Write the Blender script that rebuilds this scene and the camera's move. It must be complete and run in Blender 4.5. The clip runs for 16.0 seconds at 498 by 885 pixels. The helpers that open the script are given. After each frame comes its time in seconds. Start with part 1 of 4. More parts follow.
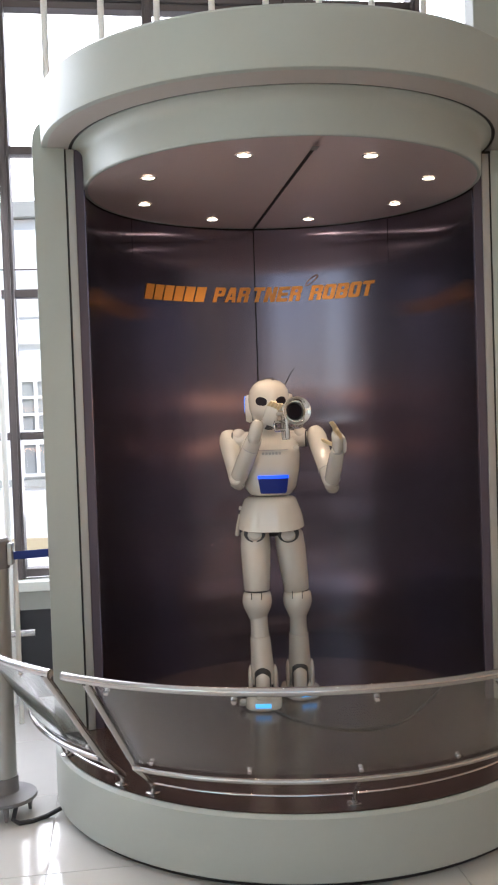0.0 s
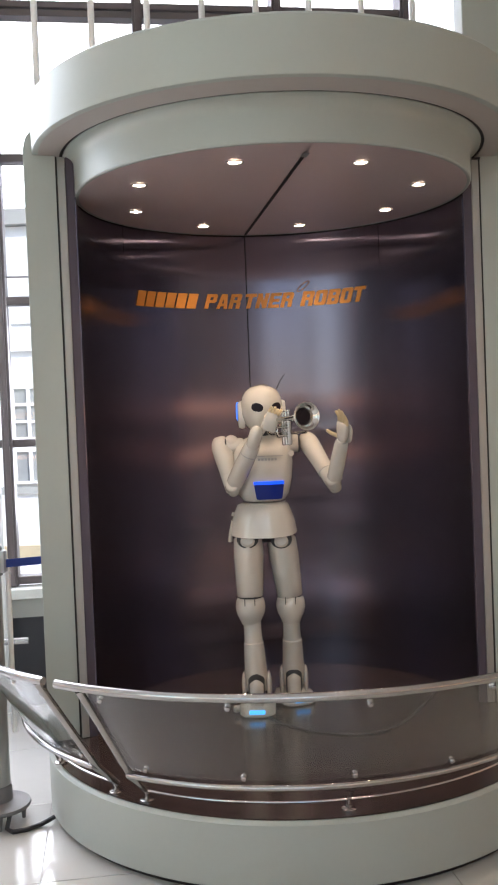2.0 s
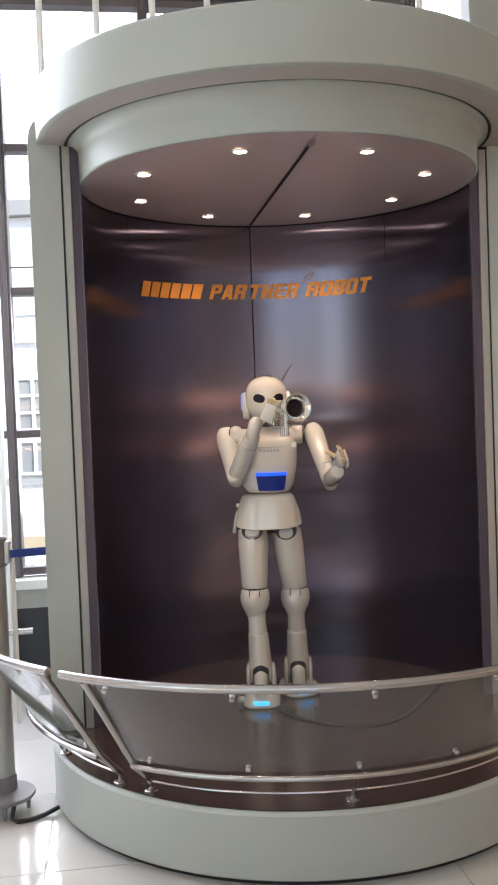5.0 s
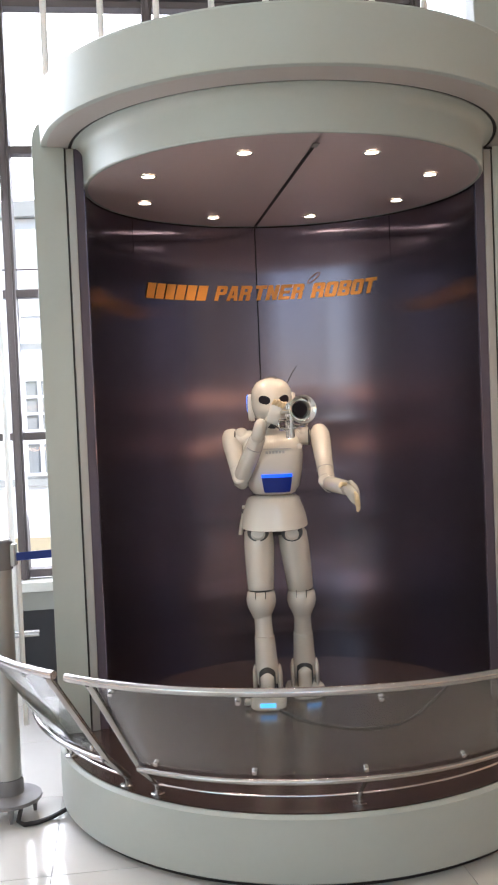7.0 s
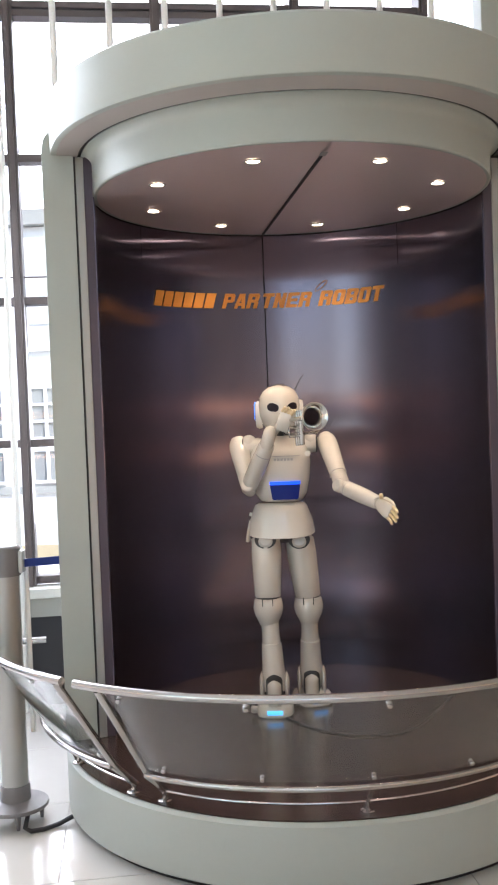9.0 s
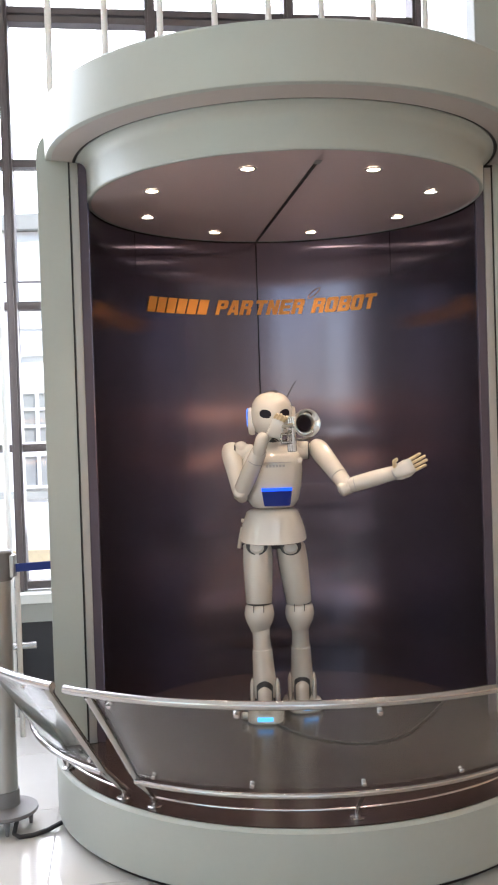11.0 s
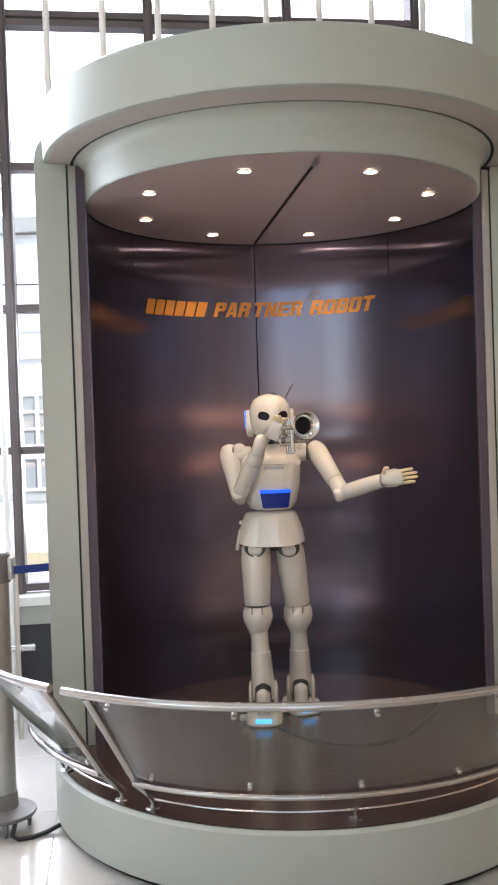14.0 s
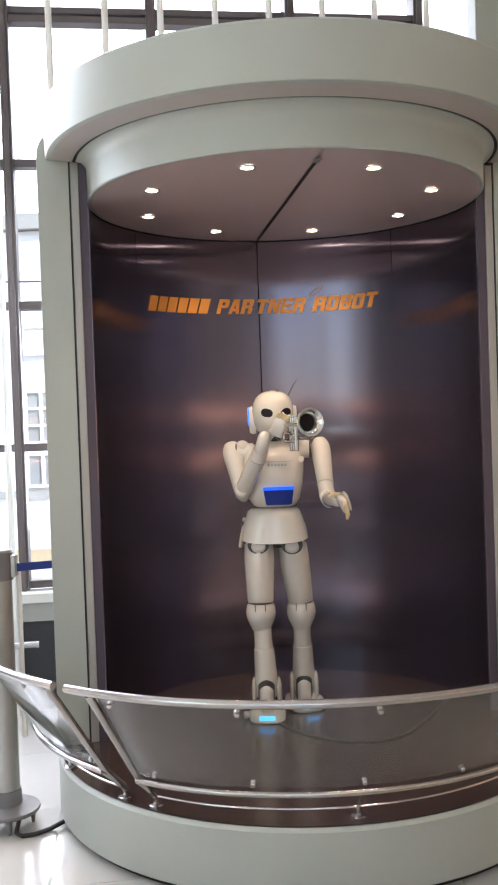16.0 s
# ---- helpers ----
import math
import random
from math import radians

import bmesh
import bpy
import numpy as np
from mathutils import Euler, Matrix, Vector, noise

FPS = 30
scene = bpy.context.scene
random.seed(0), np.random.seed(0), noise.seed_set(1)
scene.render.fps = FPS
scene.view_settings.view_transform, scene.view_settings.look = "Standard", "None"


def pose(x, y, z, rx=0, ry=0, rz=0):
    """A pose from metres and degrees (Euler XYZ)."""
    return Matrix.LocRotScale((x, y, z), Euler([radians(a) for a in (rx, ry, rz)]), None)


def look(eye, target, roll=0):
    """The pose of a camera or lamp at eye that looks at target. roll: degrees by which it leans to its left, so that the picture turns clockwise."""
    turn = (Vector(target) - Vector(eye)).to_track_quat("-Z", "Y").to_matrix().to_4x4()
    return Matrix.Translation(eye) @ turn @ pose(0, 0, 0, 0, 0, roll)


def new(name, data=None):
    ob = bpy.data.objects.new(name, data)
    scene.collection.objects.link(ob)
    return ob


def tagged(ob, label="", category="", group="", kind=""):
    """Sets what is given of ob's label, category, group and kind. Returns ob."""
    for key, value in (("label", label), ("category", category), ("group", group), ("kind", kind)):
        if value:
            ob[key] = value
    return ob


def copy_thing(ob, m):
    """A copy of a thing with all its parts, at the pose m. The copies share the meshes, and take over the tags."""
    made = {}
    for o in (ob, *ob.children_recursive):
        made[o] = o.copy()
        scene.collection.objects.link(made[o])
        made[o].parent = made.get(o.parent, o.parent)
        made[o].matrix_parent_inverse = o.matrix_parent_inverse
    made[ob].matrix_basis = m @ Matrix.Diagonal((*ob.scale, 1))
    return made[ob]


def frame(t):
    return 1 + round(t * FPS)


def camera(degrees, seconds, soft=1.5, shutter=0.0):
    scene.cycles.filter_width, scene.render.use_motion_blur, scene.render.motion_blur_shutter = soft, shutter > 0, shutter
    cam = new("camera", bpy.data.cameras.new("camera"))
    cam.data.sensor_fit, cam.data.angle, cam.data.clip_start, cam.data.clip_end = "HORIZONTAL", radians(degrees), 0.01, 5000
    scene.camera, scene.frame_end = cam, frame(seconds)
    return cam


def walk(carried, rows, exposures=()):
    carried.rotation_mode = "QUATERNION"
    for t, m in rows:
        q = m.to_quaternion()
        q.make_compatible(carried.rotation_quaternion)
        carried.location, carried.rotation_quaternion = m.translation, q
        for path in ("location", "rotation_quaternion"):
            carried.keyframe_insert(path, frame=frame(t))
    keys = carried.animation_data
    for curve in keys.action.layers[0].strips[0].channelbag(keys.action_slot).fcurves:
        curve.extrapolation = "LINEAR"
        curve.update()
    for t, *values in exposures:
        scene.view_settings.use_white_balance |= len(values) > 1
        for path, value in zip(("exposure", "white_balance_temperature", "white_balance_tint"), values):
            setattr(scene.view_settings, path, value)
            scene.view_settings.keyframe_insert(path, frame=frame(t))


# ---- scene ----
cam = camera(29.4, 16.0, soft=2.1)
PATH = (
    (0, -0, -3.5948, 1.359, 2.416, -1.928, -1.912),
    (0.5, 0.0007, -3.6004, 1.3573, 2.359, -2.068, -2.186),
    (1, 0.0026, -3.5997, 1.3584, 2.512, -2.059, -2.349),
    (1.5, 0.005, -3.5988, 1.3632, 2.288, -1.958, -2.371),
    (2, 0.0036, -3.5977, 1.3602, 1.997, -1.591, -2.235),
    (2.5, 0.0024, -3.5997, 1.3567, 1.932, -1.669, -2.256),
    (3, 0.0061, -3.5978, 1.358, 2.188, -1.903, -2.349),
    (3.5, 0.0019, -3.5964, 1.3589, 2.017, -1.584, -2.202),
    (6, 0.0005, -3.5821, 1.3565, 2.472, -2.345, -2.163),
    (6.5, 0.0044, -3.5798, 1.3587, 2.435, -2.318, -2.362),
    (7, 0.006, -3.5822, 1.3637, 2.687, -2.07, -2.363),
    (7.5, -0.0066, -3.5812, 1.3602, 3.007, -1.76, -2.124),
    (8, -0.0016, -3.585, 1.363, 2.64, -1.682, -2.132),
    (8.5, -0.0036, -3.5905, 1.3593, 2.836, -1.601, -2.231),
    (9, -0.0031, -3.589, 1.3613, 2.976, -1.573, -2.221),
    (11.5, -0.0065, -3.5962, 1.3601, 2.379, -1.158, -1.756),
    (12, -0.0062, -3.5949, 1.3584, 2.468, -1.241, -1.812),
    (12.5, -0.0019, -3.5962, 1.3574, 2.476, -1.392, -1.959),
    (13, 0.0014, -3.5948, 1.3621, 2.484, -1.659, -2.089),
    (13.5, 0.0042, -3.5945, 1.3626, 2.47, -1.335, -1.944),
    (14, 0.0018, -3.5986, 1.3594, 2.446, -1.056, -1.887),
    (14.5, 0.0022, -3.597, 1.3583, 2.537, -1.357, -1.907),
    (15, 0.0045, -3.5979, 1.3619, 2.618, -1.54, -2.019),
    (15.5, 0.0028, -3.5957, 1.3613, 2.527, -1.394, -1.961),
    (16, 0.0063, -3.5947, 1.362, 2.706, -1.276, -1.974),
)


def orient(x, y, z, yaw, pitch, roll):
    """A camera pose: heading, tilt, and the turn about its own line of sight."""
    return pose(x, y, z, 90 + pitch, 0, yaw) @ pose(0, 0, 0, 0, 0, roll)


walk(cam, [(t, orient(*p)) for t, *p in PATH],
     exposures=((0, 0.74, 6000, 16), (3.5, 0.72, 6000, 16), (6.0, 0.98, 5950, 16), (9.0, 1.01, 5950, 16), (16.0, 0.99, 5950, 16)))

# ---- light ----
world = bpy.data.worlds.new("sky")
scene.world = world
world.use_nodes = True
wn = world.node_tree.nodes
sky = wn.new("ShaderNodeTexSky")
sky.sky_type = "NISHITA"
sky.sun_disc = False
sky.sun_elevation, sky.sun_rotation = radians(39), radians(135)
world.node_tree.links.new(sky.outputs[0], wn["Background"].inputs[0])
wn["Background"].inputs[1].default_value = 0.15


def lamp(name, kind, m, energy, color=(1, 1, 1), **options):
    data = bpy.data.lights.new(name, kind)
    data.energy, data.color = energy, color
    if kind == "AREA":
        data.shape = "RECTANGLE"
        data.size, data.size_y = options["size"]
    if kind == "SPOT":
        data.spot_size, data.spot_blend, data.shadow_soft_size = options["cone"], 0.6, 0.02
    if kind == "SUN":
        data.angle = options["angle"]
    ob = new(name, data)
    ob.matrix_basis = m
    return ob


HALL_TURN = 10.4      # the hall's walls stand square to the booth
HALL = pose(0, 0, 0, 0, 0, HALL_TURN)
lamp("sun", "SUN", look((0, 0, 0), (-0.55, 0.55, -0.63)), 3.0, (1, 0.96, 0.9), angle=radians(0.6))
# Daylight in the openings of the window wall behind the booth and of the hall's other windows.
lamp("window_daylight", "AREA", HALL @ look((-2.4, 1.10, 2.3), (-2.4, -3, 1.2)), 125, (0.98, 0.99, 1.0), size=(4.4, 3.0))
lamp("side_window_daylight", "AREA", HALL @ look((-5.9, -6.2, 2.6), (0, -4.6, 2.6)), 29, (0.82, 1.0, 0.79), size=(3.0, 3.2))
for win_x in (-1.35, -4.05):
    lamp("hall_window_daylight", "AREA", HALL @ look((win_x, -8.9, 2.85), (win_x * 0.6, 0, 2.6)), 5.4, (0.76, 1.0, 0.70), size=(1.9, 2.9))

# ---- materials ----


def material(name, color, rough=0.5, metal=0.0, scale=30.0, vary=0.08, bump=0.0, coat=0.0, wear=0.08,
             stretch=(1, 1, 1), emit=None, emission=0.0, gloss=0.5, per_piece=0.0, brushed=0.0):
    """A painted, metal or plastic surface with grain at two scales in its colour, gloss and relief."""
    m = bpy.data.materials.new(name)
    m.use_nodes = True
    n, l = m.node_tree.nodes, m.node_tree.links
    b = n["Principled BSDF"]
    b.inputs["Metallic"].default_value = metal
    b.inputs["Coat Weight"].default_value = coat
    b.inputs["Coat Roughness"].default_value = 0.13
    b.inputs["Specular IOR Level"].default_value = gloss
    co = n.new("ShaderNodeTexCoord")
    mp = n.new("ShaderNodeMapping")
    mp.inputs["Scale"].default_value = stretch
    l.new(co.outputs["Object"], mp.inputs["Vector"])
    fine, broad = n.new("ShaderNodeTexNoise"), n.new("ShaderNodeTexNoise")
    fine.inputs["Scale"].default_value, fine.inputs["Detail"].default_value = scale, 5
    broad.inputs["Scale"].default_value, broad.inputs["Detail"].default_value = max(scale / 14, 0.6), 3
    for t in (fine, broad):
        l.new(mp.outputs[0], t.inputs["Vector"])
    mix = n.new("ShaderNodeMix")
    mix.data_type = "RGBA"
    mix.inputs["A"].default_value = (*[c * (1 - vary) for c in color], 1)
    mix.inputs["B"].default_value = (*[min(1, c * (1 + vary)) for c in color], 1)
    add = n.new("ShaderNodeMath")
    add.operation = "MULTIPLY_ADD"
    add.inputs[1].default_value, add.inputs[2].default_value = 0.5, 0.0
    l.new(fine.outputs["Fac"], add.inputs[0])
    add2 = n.new("ShaderNodeMath")
    add2.operation = "MULTIPLY_ADD"
    add2.inputs[1].default_value = 0.5
    l.new(broad.outputs["Fac"], add2.inputs[0])
    l.new(add.outputs[0], add2.inputs[2])
    value = add2.outputs[0]
    if per_piece:
        info = n.new("ShaderNodeObjectInfo")
        one = n.new("ShaderNodeMath")
        one.operation = "MULTIPLY_ADD"
        one.inputs[1].default_value = per_piece
        l.new(info.outputs["Random"], one.inputs[0])
        l.new(value, one.inputs[2])
        value = one.outputs[0]
    l.new(value, mix.inputs["Factor"])
    l.new(mix.outputs["Result"], b.inputs["Base Color"])
    rg = n.new("ShaderNodeMapRange")
    rg.inputs["To Min"].default_value = max(0.02, rough * (1 - wear * 2))
    rg.inputs["To Max"].default_value = min(1, rough * (1 + wear * 2))
    l.new(broad.outputs["Fac"], rg.inputs["Value"])
    l.new(rg.outputs["Result"], b.inputs["Roughness"])
    if bump:
        bp = n.new("ShaderNodeBump")
        bp.inputs["Strength"].default_value, bp.inputs["Distance"].default_value = bump, 0.002
        l.new(fine.outputs["Fac"], bp.inputs["Height"])
        l.new(bp.outputs["Normal"], b.inputs["Normal"])
    if brushed:
        tg = n.new("ShaderNodeTangent")
        tg.direction_type, tg.axis = "RADIAL", "Z"
        b.inputs["Anisotropic"].default_value = brushed
        l.new(tg.outputs[0], b.inputs["Tangent"])
    if emit:
        b.inputs["Emission Color"].default_value = (*emit, 1)
        b.inputs["Emission Strength"].default_value = emission
    return m


def glass(name, tint=(1, 1, 1), rough=0.02, low=0.03, high=0.5):
    """Clear sheet glass: it lets light straight through, with a face that reflects more at a slant."""
    m = bpy.data.materials.new(name)
    m.use_nodes = True
    n, l = m.node_tree.nodes, m.node_tree.links
    tr, gl, mx = n.new("ShaderNodeBsdfTransparent"), n.new("ShaderNodeBsdfGlossy"), n.new("ShaderNodeMixShader")
    lw, pw, rg = n.new("ShaderNodeLayerWeight"), n.new("ShaderNodeMath"), n.new("ShaderNodeMapRange")
    tr.inputs["Color"].default_value = (*tint, 1)
    gl.inputs["Roughness"].default_value = rough
    lw.inputs["Blend"].default_value = 0.5
    pw.operation = "POWER"
    pw.inputs[1].default_value = 3.0
    rg.inputs["To Min"].default_value, rg.inputs["To Max"].default_value = low, high
    l.new(lw.outputs["Facing"], pw.inputs[0])
    l.new(pw.outputs[0], rg.inputs["Value"])
    l.new(rg.outputs["Result"], mx.inputs[0])
    l.new(tr.outputs[0], mx.inputs[1])
    l.new(gl.outputs[0], mx.inputs[2])
    l.new(mx.outputs[0], n["Material Output"].inputs["Surface"])
    return m


PAINT = material("satin_grey_green_metallic_paint", (0.398, 0.430, 0.396), 0.44, 0.14, 60, 0.04, 0.01, gloss=0.35)
SOFFIT = material("satin_beige_paint", (0.42, 0.38, 0.35), 0.45, 0.0, 60, 0.04)
DARK_PANEL = material("dark_brushed_bronze", (0.150, 0.130, 0.172), 0.165, 0.90, 140, 0.10, 0.035, stretch=(1, 1, 0.012), brushed=1.0)
CEILING_DISC = material("brushed_bronze_ceiling", (0.58, 0.47, 0.45), 0.36, 0.3, 50, 0.06)
STAGE = material("polished_brown_stage", (0.048, 0.031, 0.026), 0.20, 0.0, 25, 0.15, gloss=0.6)
JAMB_DARK = material("dark_bronze_lining", (0.075, 0.060, 0.082), 0.5, 0.2, 40, 0.08)
SEAM = material("black_joint", (0.012, 0.011, 0.012), 0.6)
ALU = material("anodised_aluminium", (0.36, 0.36, 0.34), 0.40, 0.7, 80, 0.06, stretch=(1, 1, 0.1))
CHROME = material("polished_stainless_steel", (0.43, 0.42, 0.41), 0.20, 1.0, 90, 0.05)
SILVER = material("silver_plate", (0.54, 0.52, 0.49), 0.07, 1.0, 40, 0.05)
SHELL = material("ivory_gloss_plastic", (0.54, 0.50, 0.44), 0.20, 0.0, 40, 0.03, coat=1.0)
# Dark rubber of the joints; also the shade in the ankle openings.
JOINT = material("dark_rubber_and_gap_shade", (0.02, 0.019, 0.02), 0.5)
FINGER = material("tan_rubber", (0.60, 0.47, 0.28), 0.5, 0.0, 50, 0.08)
EYE = material("dark_eye_hollow", (0.008, 0.004, 0.009), 0.4, gloss=0.2)
BLUE_LIGHT = material("blue_light_panel", (0.01, 0.03, 0.25), 0.3, emit=(0.0, 0.075, 1.0), emission=0.9)
CYAN_LIGHT = material("cyan_light_panel", (0.1, 0.4, 0.7), 0.3, emit=(0.06, 0.42, 1.0), emission=0.9)
EAR_LIGHT = material("blue_ear_light", (0.02, 0.15, 0.5), 0.3, emit=(0.01, 0.17, 0.85), emission=0.75)
BLUE_SCREEN = material("deep_blue_screen", (0.003, 0.006, 0.05), 0.3, emit=(0.0, 0.04, 0.40), emission=0.09, gloss=0.2)
ORANGE = material("orange_vinyl", (0.80, 0.31, 0.045), 0.5, 0.0, 40, 0.04)
LINE_GREY = material("grey_print", (0.30, 0.29, 0.28), 0.5)
BULB = material("warm_lamp_face", (0.9, 0.85, 0.75), 0.4, emit=(1.0, 0.80, 0.56), emission=12.0)
TILE = material("pale_polished_stone_tile", (0.54, 0.525, 0.49), 0.10, 0.0, 9, 0.08, gloss=0.9, per_piece=0.15)
GROUT = material("grey_grout", (0.30, 0.29, 0.27), 0.8, 0.0, 60, 0.1)
MULLION = material("dark_bronze_window_frame", (0.105, 0.088, 0.088), 0.45, 0.3, 60, 0.08)
WHITE_TUBE = material("white_enamel_tube", (0.78, 0.77, 0.74), 0.35, 0.0, 60, 0.04)
WALL_PAINT = material("off_white_wall_paint", (0.68, 0.69, 0.65), 0.7, 0.0, 40, 0.05, 0.05)
DARK_WALL = material("charcoal_panel", (0.016, 0.017, 0.022), 0.45, 0.0, 40, 0.1)
CONCRETE = material("grey_stone_sill", (0.36, 0.37, 0.34), 0.6, 0.0, 20, 0.1, 0.05)
CEIL_PAINT = material("white_ceiling_paint", (0.80, 0.80, 0.78), 0.8, 0.0, 20, 0.04)
BELT = material("blue_webbing", (0.012, 0.035, 0.20), 0.7, 0.0, 200, 0.2, 0.3)
CAP_GREY = material("grey_plastic_cap", (0.16, 0.155, 0.155), 0.45, 0.0, 60, 0.06)
RUBBER = material("black_rubber_cable", (0.015, 0.015, 0.016), 0.5)
FACADE = material("white_facade_render", (0.80, 0.80, 0.77), 0.8, 0.0, 6, 0.05, 0.05)
FAR_GLASS = material("far_window_glass", (0.27, 0.29, 0.29), 0.12, 0.0, 4, 0.2)
# Glow of the added strips that the dark panels mirror.
WARM_STRIP = material("warm_glow_for_reflection", (0.8, 0.6, 0.4), 0.4, emit=(1.0, 0.50, 0.24), emission=2.9)
# White colour that stands in for the glare over the upper far windows.
HAZED_PANE = material("haze_whitened_window", (0.74, 0.74, 0.73), 0.7, 0.0, 6, 0.05)
HAZE = material("bright_haze", (0.9, 0.9, 0.9), 0.9, emit=(1.0, 1.0, 1.0), emission=2.4)
STONE_YELLOW = material("buff_stone", (0.45, 0.38, 0.24), 0.8, 0.0, 10, 0.1)
GROUND = material("pale_paving", (0.45, 0.44, 0.42), 0.8, 0.0, 6, 0.1)
PANE = glass("clear_window_glass")
GUARD = glass("clear_guard_glass", (0.93, 0.95, 0.94), 0.03, 0.024, 0.78)

# ---- mesh helpers ----


def part(name, bm, mat, parent=None, label="", smooth=True, m=None):
    """Links a bmesh as one mesh object, under a parent if there is one."""
    bmesh.ops.recalc_face_normals(bm, faces=bm.faces)
    me = bpy.data.meshes.new(name)
    bm.to_mesh(me)
    bm.free()
    me.materials.append(mat)
    if smooth:
        me.polygons.foreach_set("use_smooth", [True] * len(me.polygons))
        me.set_sharp_from_angle(angle=radians(38))
    ob = new(name, me)
    if m is not None:
        ob.matrix_basis = m
    ob.parent = parent
    return tagged(ob, label)


def bridge(bm, a, b, closed=True):
    n = len(a)
    for i in range(n if closed else n - 1):
        j = (i + 1) % n
        bm.faces.new((a[i], a[j], b[j], b[i]))


def loft(sections, seg=28, bm=None, m=None, caps=True):
    """A body through rings (z, rx, ry, cx, cy, power, slope): power 2 is round, more is boxy; slope tilts a ring front to back."""
    bm = bm or bmesh.new()
    m = m or Matrix()
    rings = []
    for s in sections:
        z, rx, ry, cx, cy, p, slope = (*s, *(0, 0, 0, 0, 2, 0)[len(s) - 1:]) if len(s) < 7 else s
        ring = []
        for i in range(seg):
            a = 2 * math.pi * i / seg
            c, d = math.cos(a), math.sin(a)
            x = cx + rx * math.copysign(abs(c) ** (2 / p), c)
            y = cy + ry * math.copysign(abs(d) ** (2 / p), d)
            ring.append(bm.verts.new(m @ Vector((x, y, z + slope * (y - cy)))))
        rings.append(ring)
    for a, b in zip(rings, rings[1:]):
        bridge(bm, a, b)
    if caps:
        bm.faces.new(rings[0])
        bm.faces.new(rings[-1])
    return bm


def turned(profile, seg=32, bm=None, m=None, a0=0.0, a1=360.0, close=False):
    """A shape turned about z from (radius, height) pairs, all round or from a0 to a1 degrees; close joins the profile's ends."""
    bm = bm or bmesh.new()
    m = m or Matrix()
    full = a1 - a0 >= 360
    n = seg if full else seg + 1
    cols = []
    for i in range(n):
        a = radians(a0 + (a1 - a0) * i / seg)
        cols.append([bm.verts.new(m @ Vector((r * math.cos(a), r * math.sin(a), z))) for r, z in profile])
    k = len(profile)
    for i in range(seg):
        a, b = cols[i], cols[(i + 1) % n]
        for j in range(k if close else k - 1):
            q = (j + 1) % k
            bm.faces.new((a[j], b[j], b[q], a[q]))
    if close and not full:
        bm.faces.new(cols[0])
        bm.faces.new(cols[-1])
    if not close and full:
        for j in (0, k - 1):
            if profile[j][0] > 1e-5:
                bm.faces.new([c[j] for c in cols])
    bmesh.ops.remove_doubles(bm, verts=bm.verts, dist=1e-6)
    return bm


def box(x0, x1, y0, y1, z0, z1, bevel=0.0, bm=None, m=None):
    bm = bm or bmesh.new()
    old = set(bm.verts)
    r = bmesh.ops.create_cube(bm, size=1)
    for v in r["verts"]:
        v.co = Vector(((x0 + x1) / 2 + v.co.x * (x1 - x0), (y0 + y1) / 2 + v.co.y * (y1 - y0), (z0 + z1) / 2 + v.co.z * (z1 - z0)))
    if bevel:
        es = list({e for v in r["verts"] for e in v.link_edges})
        bmesh.ops.bevel(bm, geom=es, offset=bevel, segments=2, affect="EDGES", profile=0.5)
    if m is not None:
        bmesh.ops.transform(bm, matrix=m, verts=[v for v in bm.verts if v not in old])
    return bm


def tube(points, r, seg=10, bm=None, closed=False):
    """A round tube of radius r, or of one radius a point, along points."""
    bm = bm or bmesh.new()
    pts = [Vector(p) for p in points]
    rad = r if isinstance(r, (list, tuple)) else [r] * len(pts)
    rings, side = [], None
    n = len(pts)
    for i, p in enumerate(pts):
        a = pts[(i - 1) % n] if closed else pts[max(i - 1, 0)]
        b = pts[(i + 1) % n] if closed else pts[min(i + 1, n - 1)]
        d = (b - a).normalized()
        side = side or (Vector((0, 0, 1)) if abs(d.z) < 0.9 else Vector((1, 0, 0)))
        u = (side - d * side.dot(d)).normalized()
        side = u
        v = d.cross(u)
        rings.append([bm.verts.new(p + rad[i] * (u * math.cos(2 * math.pi * k / seg) + v * math.sin(2 * math.pi * k / seg))) for k in range(seg)])
    for a, b in zip(rings, rings[1:]):
        bridge(bm, a, b)
    if closed:
        bridge(bm, rings[-1], rings[0])
    else:
        bm.faces.new(rings[0])
        bm.faces.new(rings[-1])
    return bm


def between(a, b, side=(0, 1, 0)):
    """The pose at a whose z runs to b, and its length."""
    a, b = Vector(a), Vector(b)
    z = (b - a).normalized()
    x = Vector(side)
    x = (x - z * x.dot(z)).normalized()
    y = z.cross(x)
    m = Matrix((x, y, z)).transposed().to_4x4()
    m.translation = a
    return m, (b - a).length


def spread(r, az, z=0.0):
    return Vector((r * math.cos(radians(az)), r * math.sin(radians(az)), z))


def arc(r, z, a0, a1, n):
    return [spread(r, a0 + (a1 - a0) * i / n, z) for i in range(n + 1)]


def empty(name, m=None):
    ob = new(name)
    if m is not None:
        ob.matrix_basis = m
    return ob


# ---- the hall ----
BACK = 100.4          # the heading of the booth's back, degrees
FRONT = BACK - 180
STAGE_Z = 0.220
HALL_TOP = 4.6


def hall_box(x0, x1, y0, y1, z0, z1, bevel=0.0, bm=None):
    """A block square to the hall's walls."""
    return box(x0, x1, y0, y1, z0, z1, bevel, bm, HALL)


sub = part("floor", hall_box(-6.3, 6.3, -9.3, 1.4, -0.2, -0.006), GROUT, smooth=False)
tagged(sub, "pale polished stone floor tiles with thin grey joints", "floor", kind="structure")
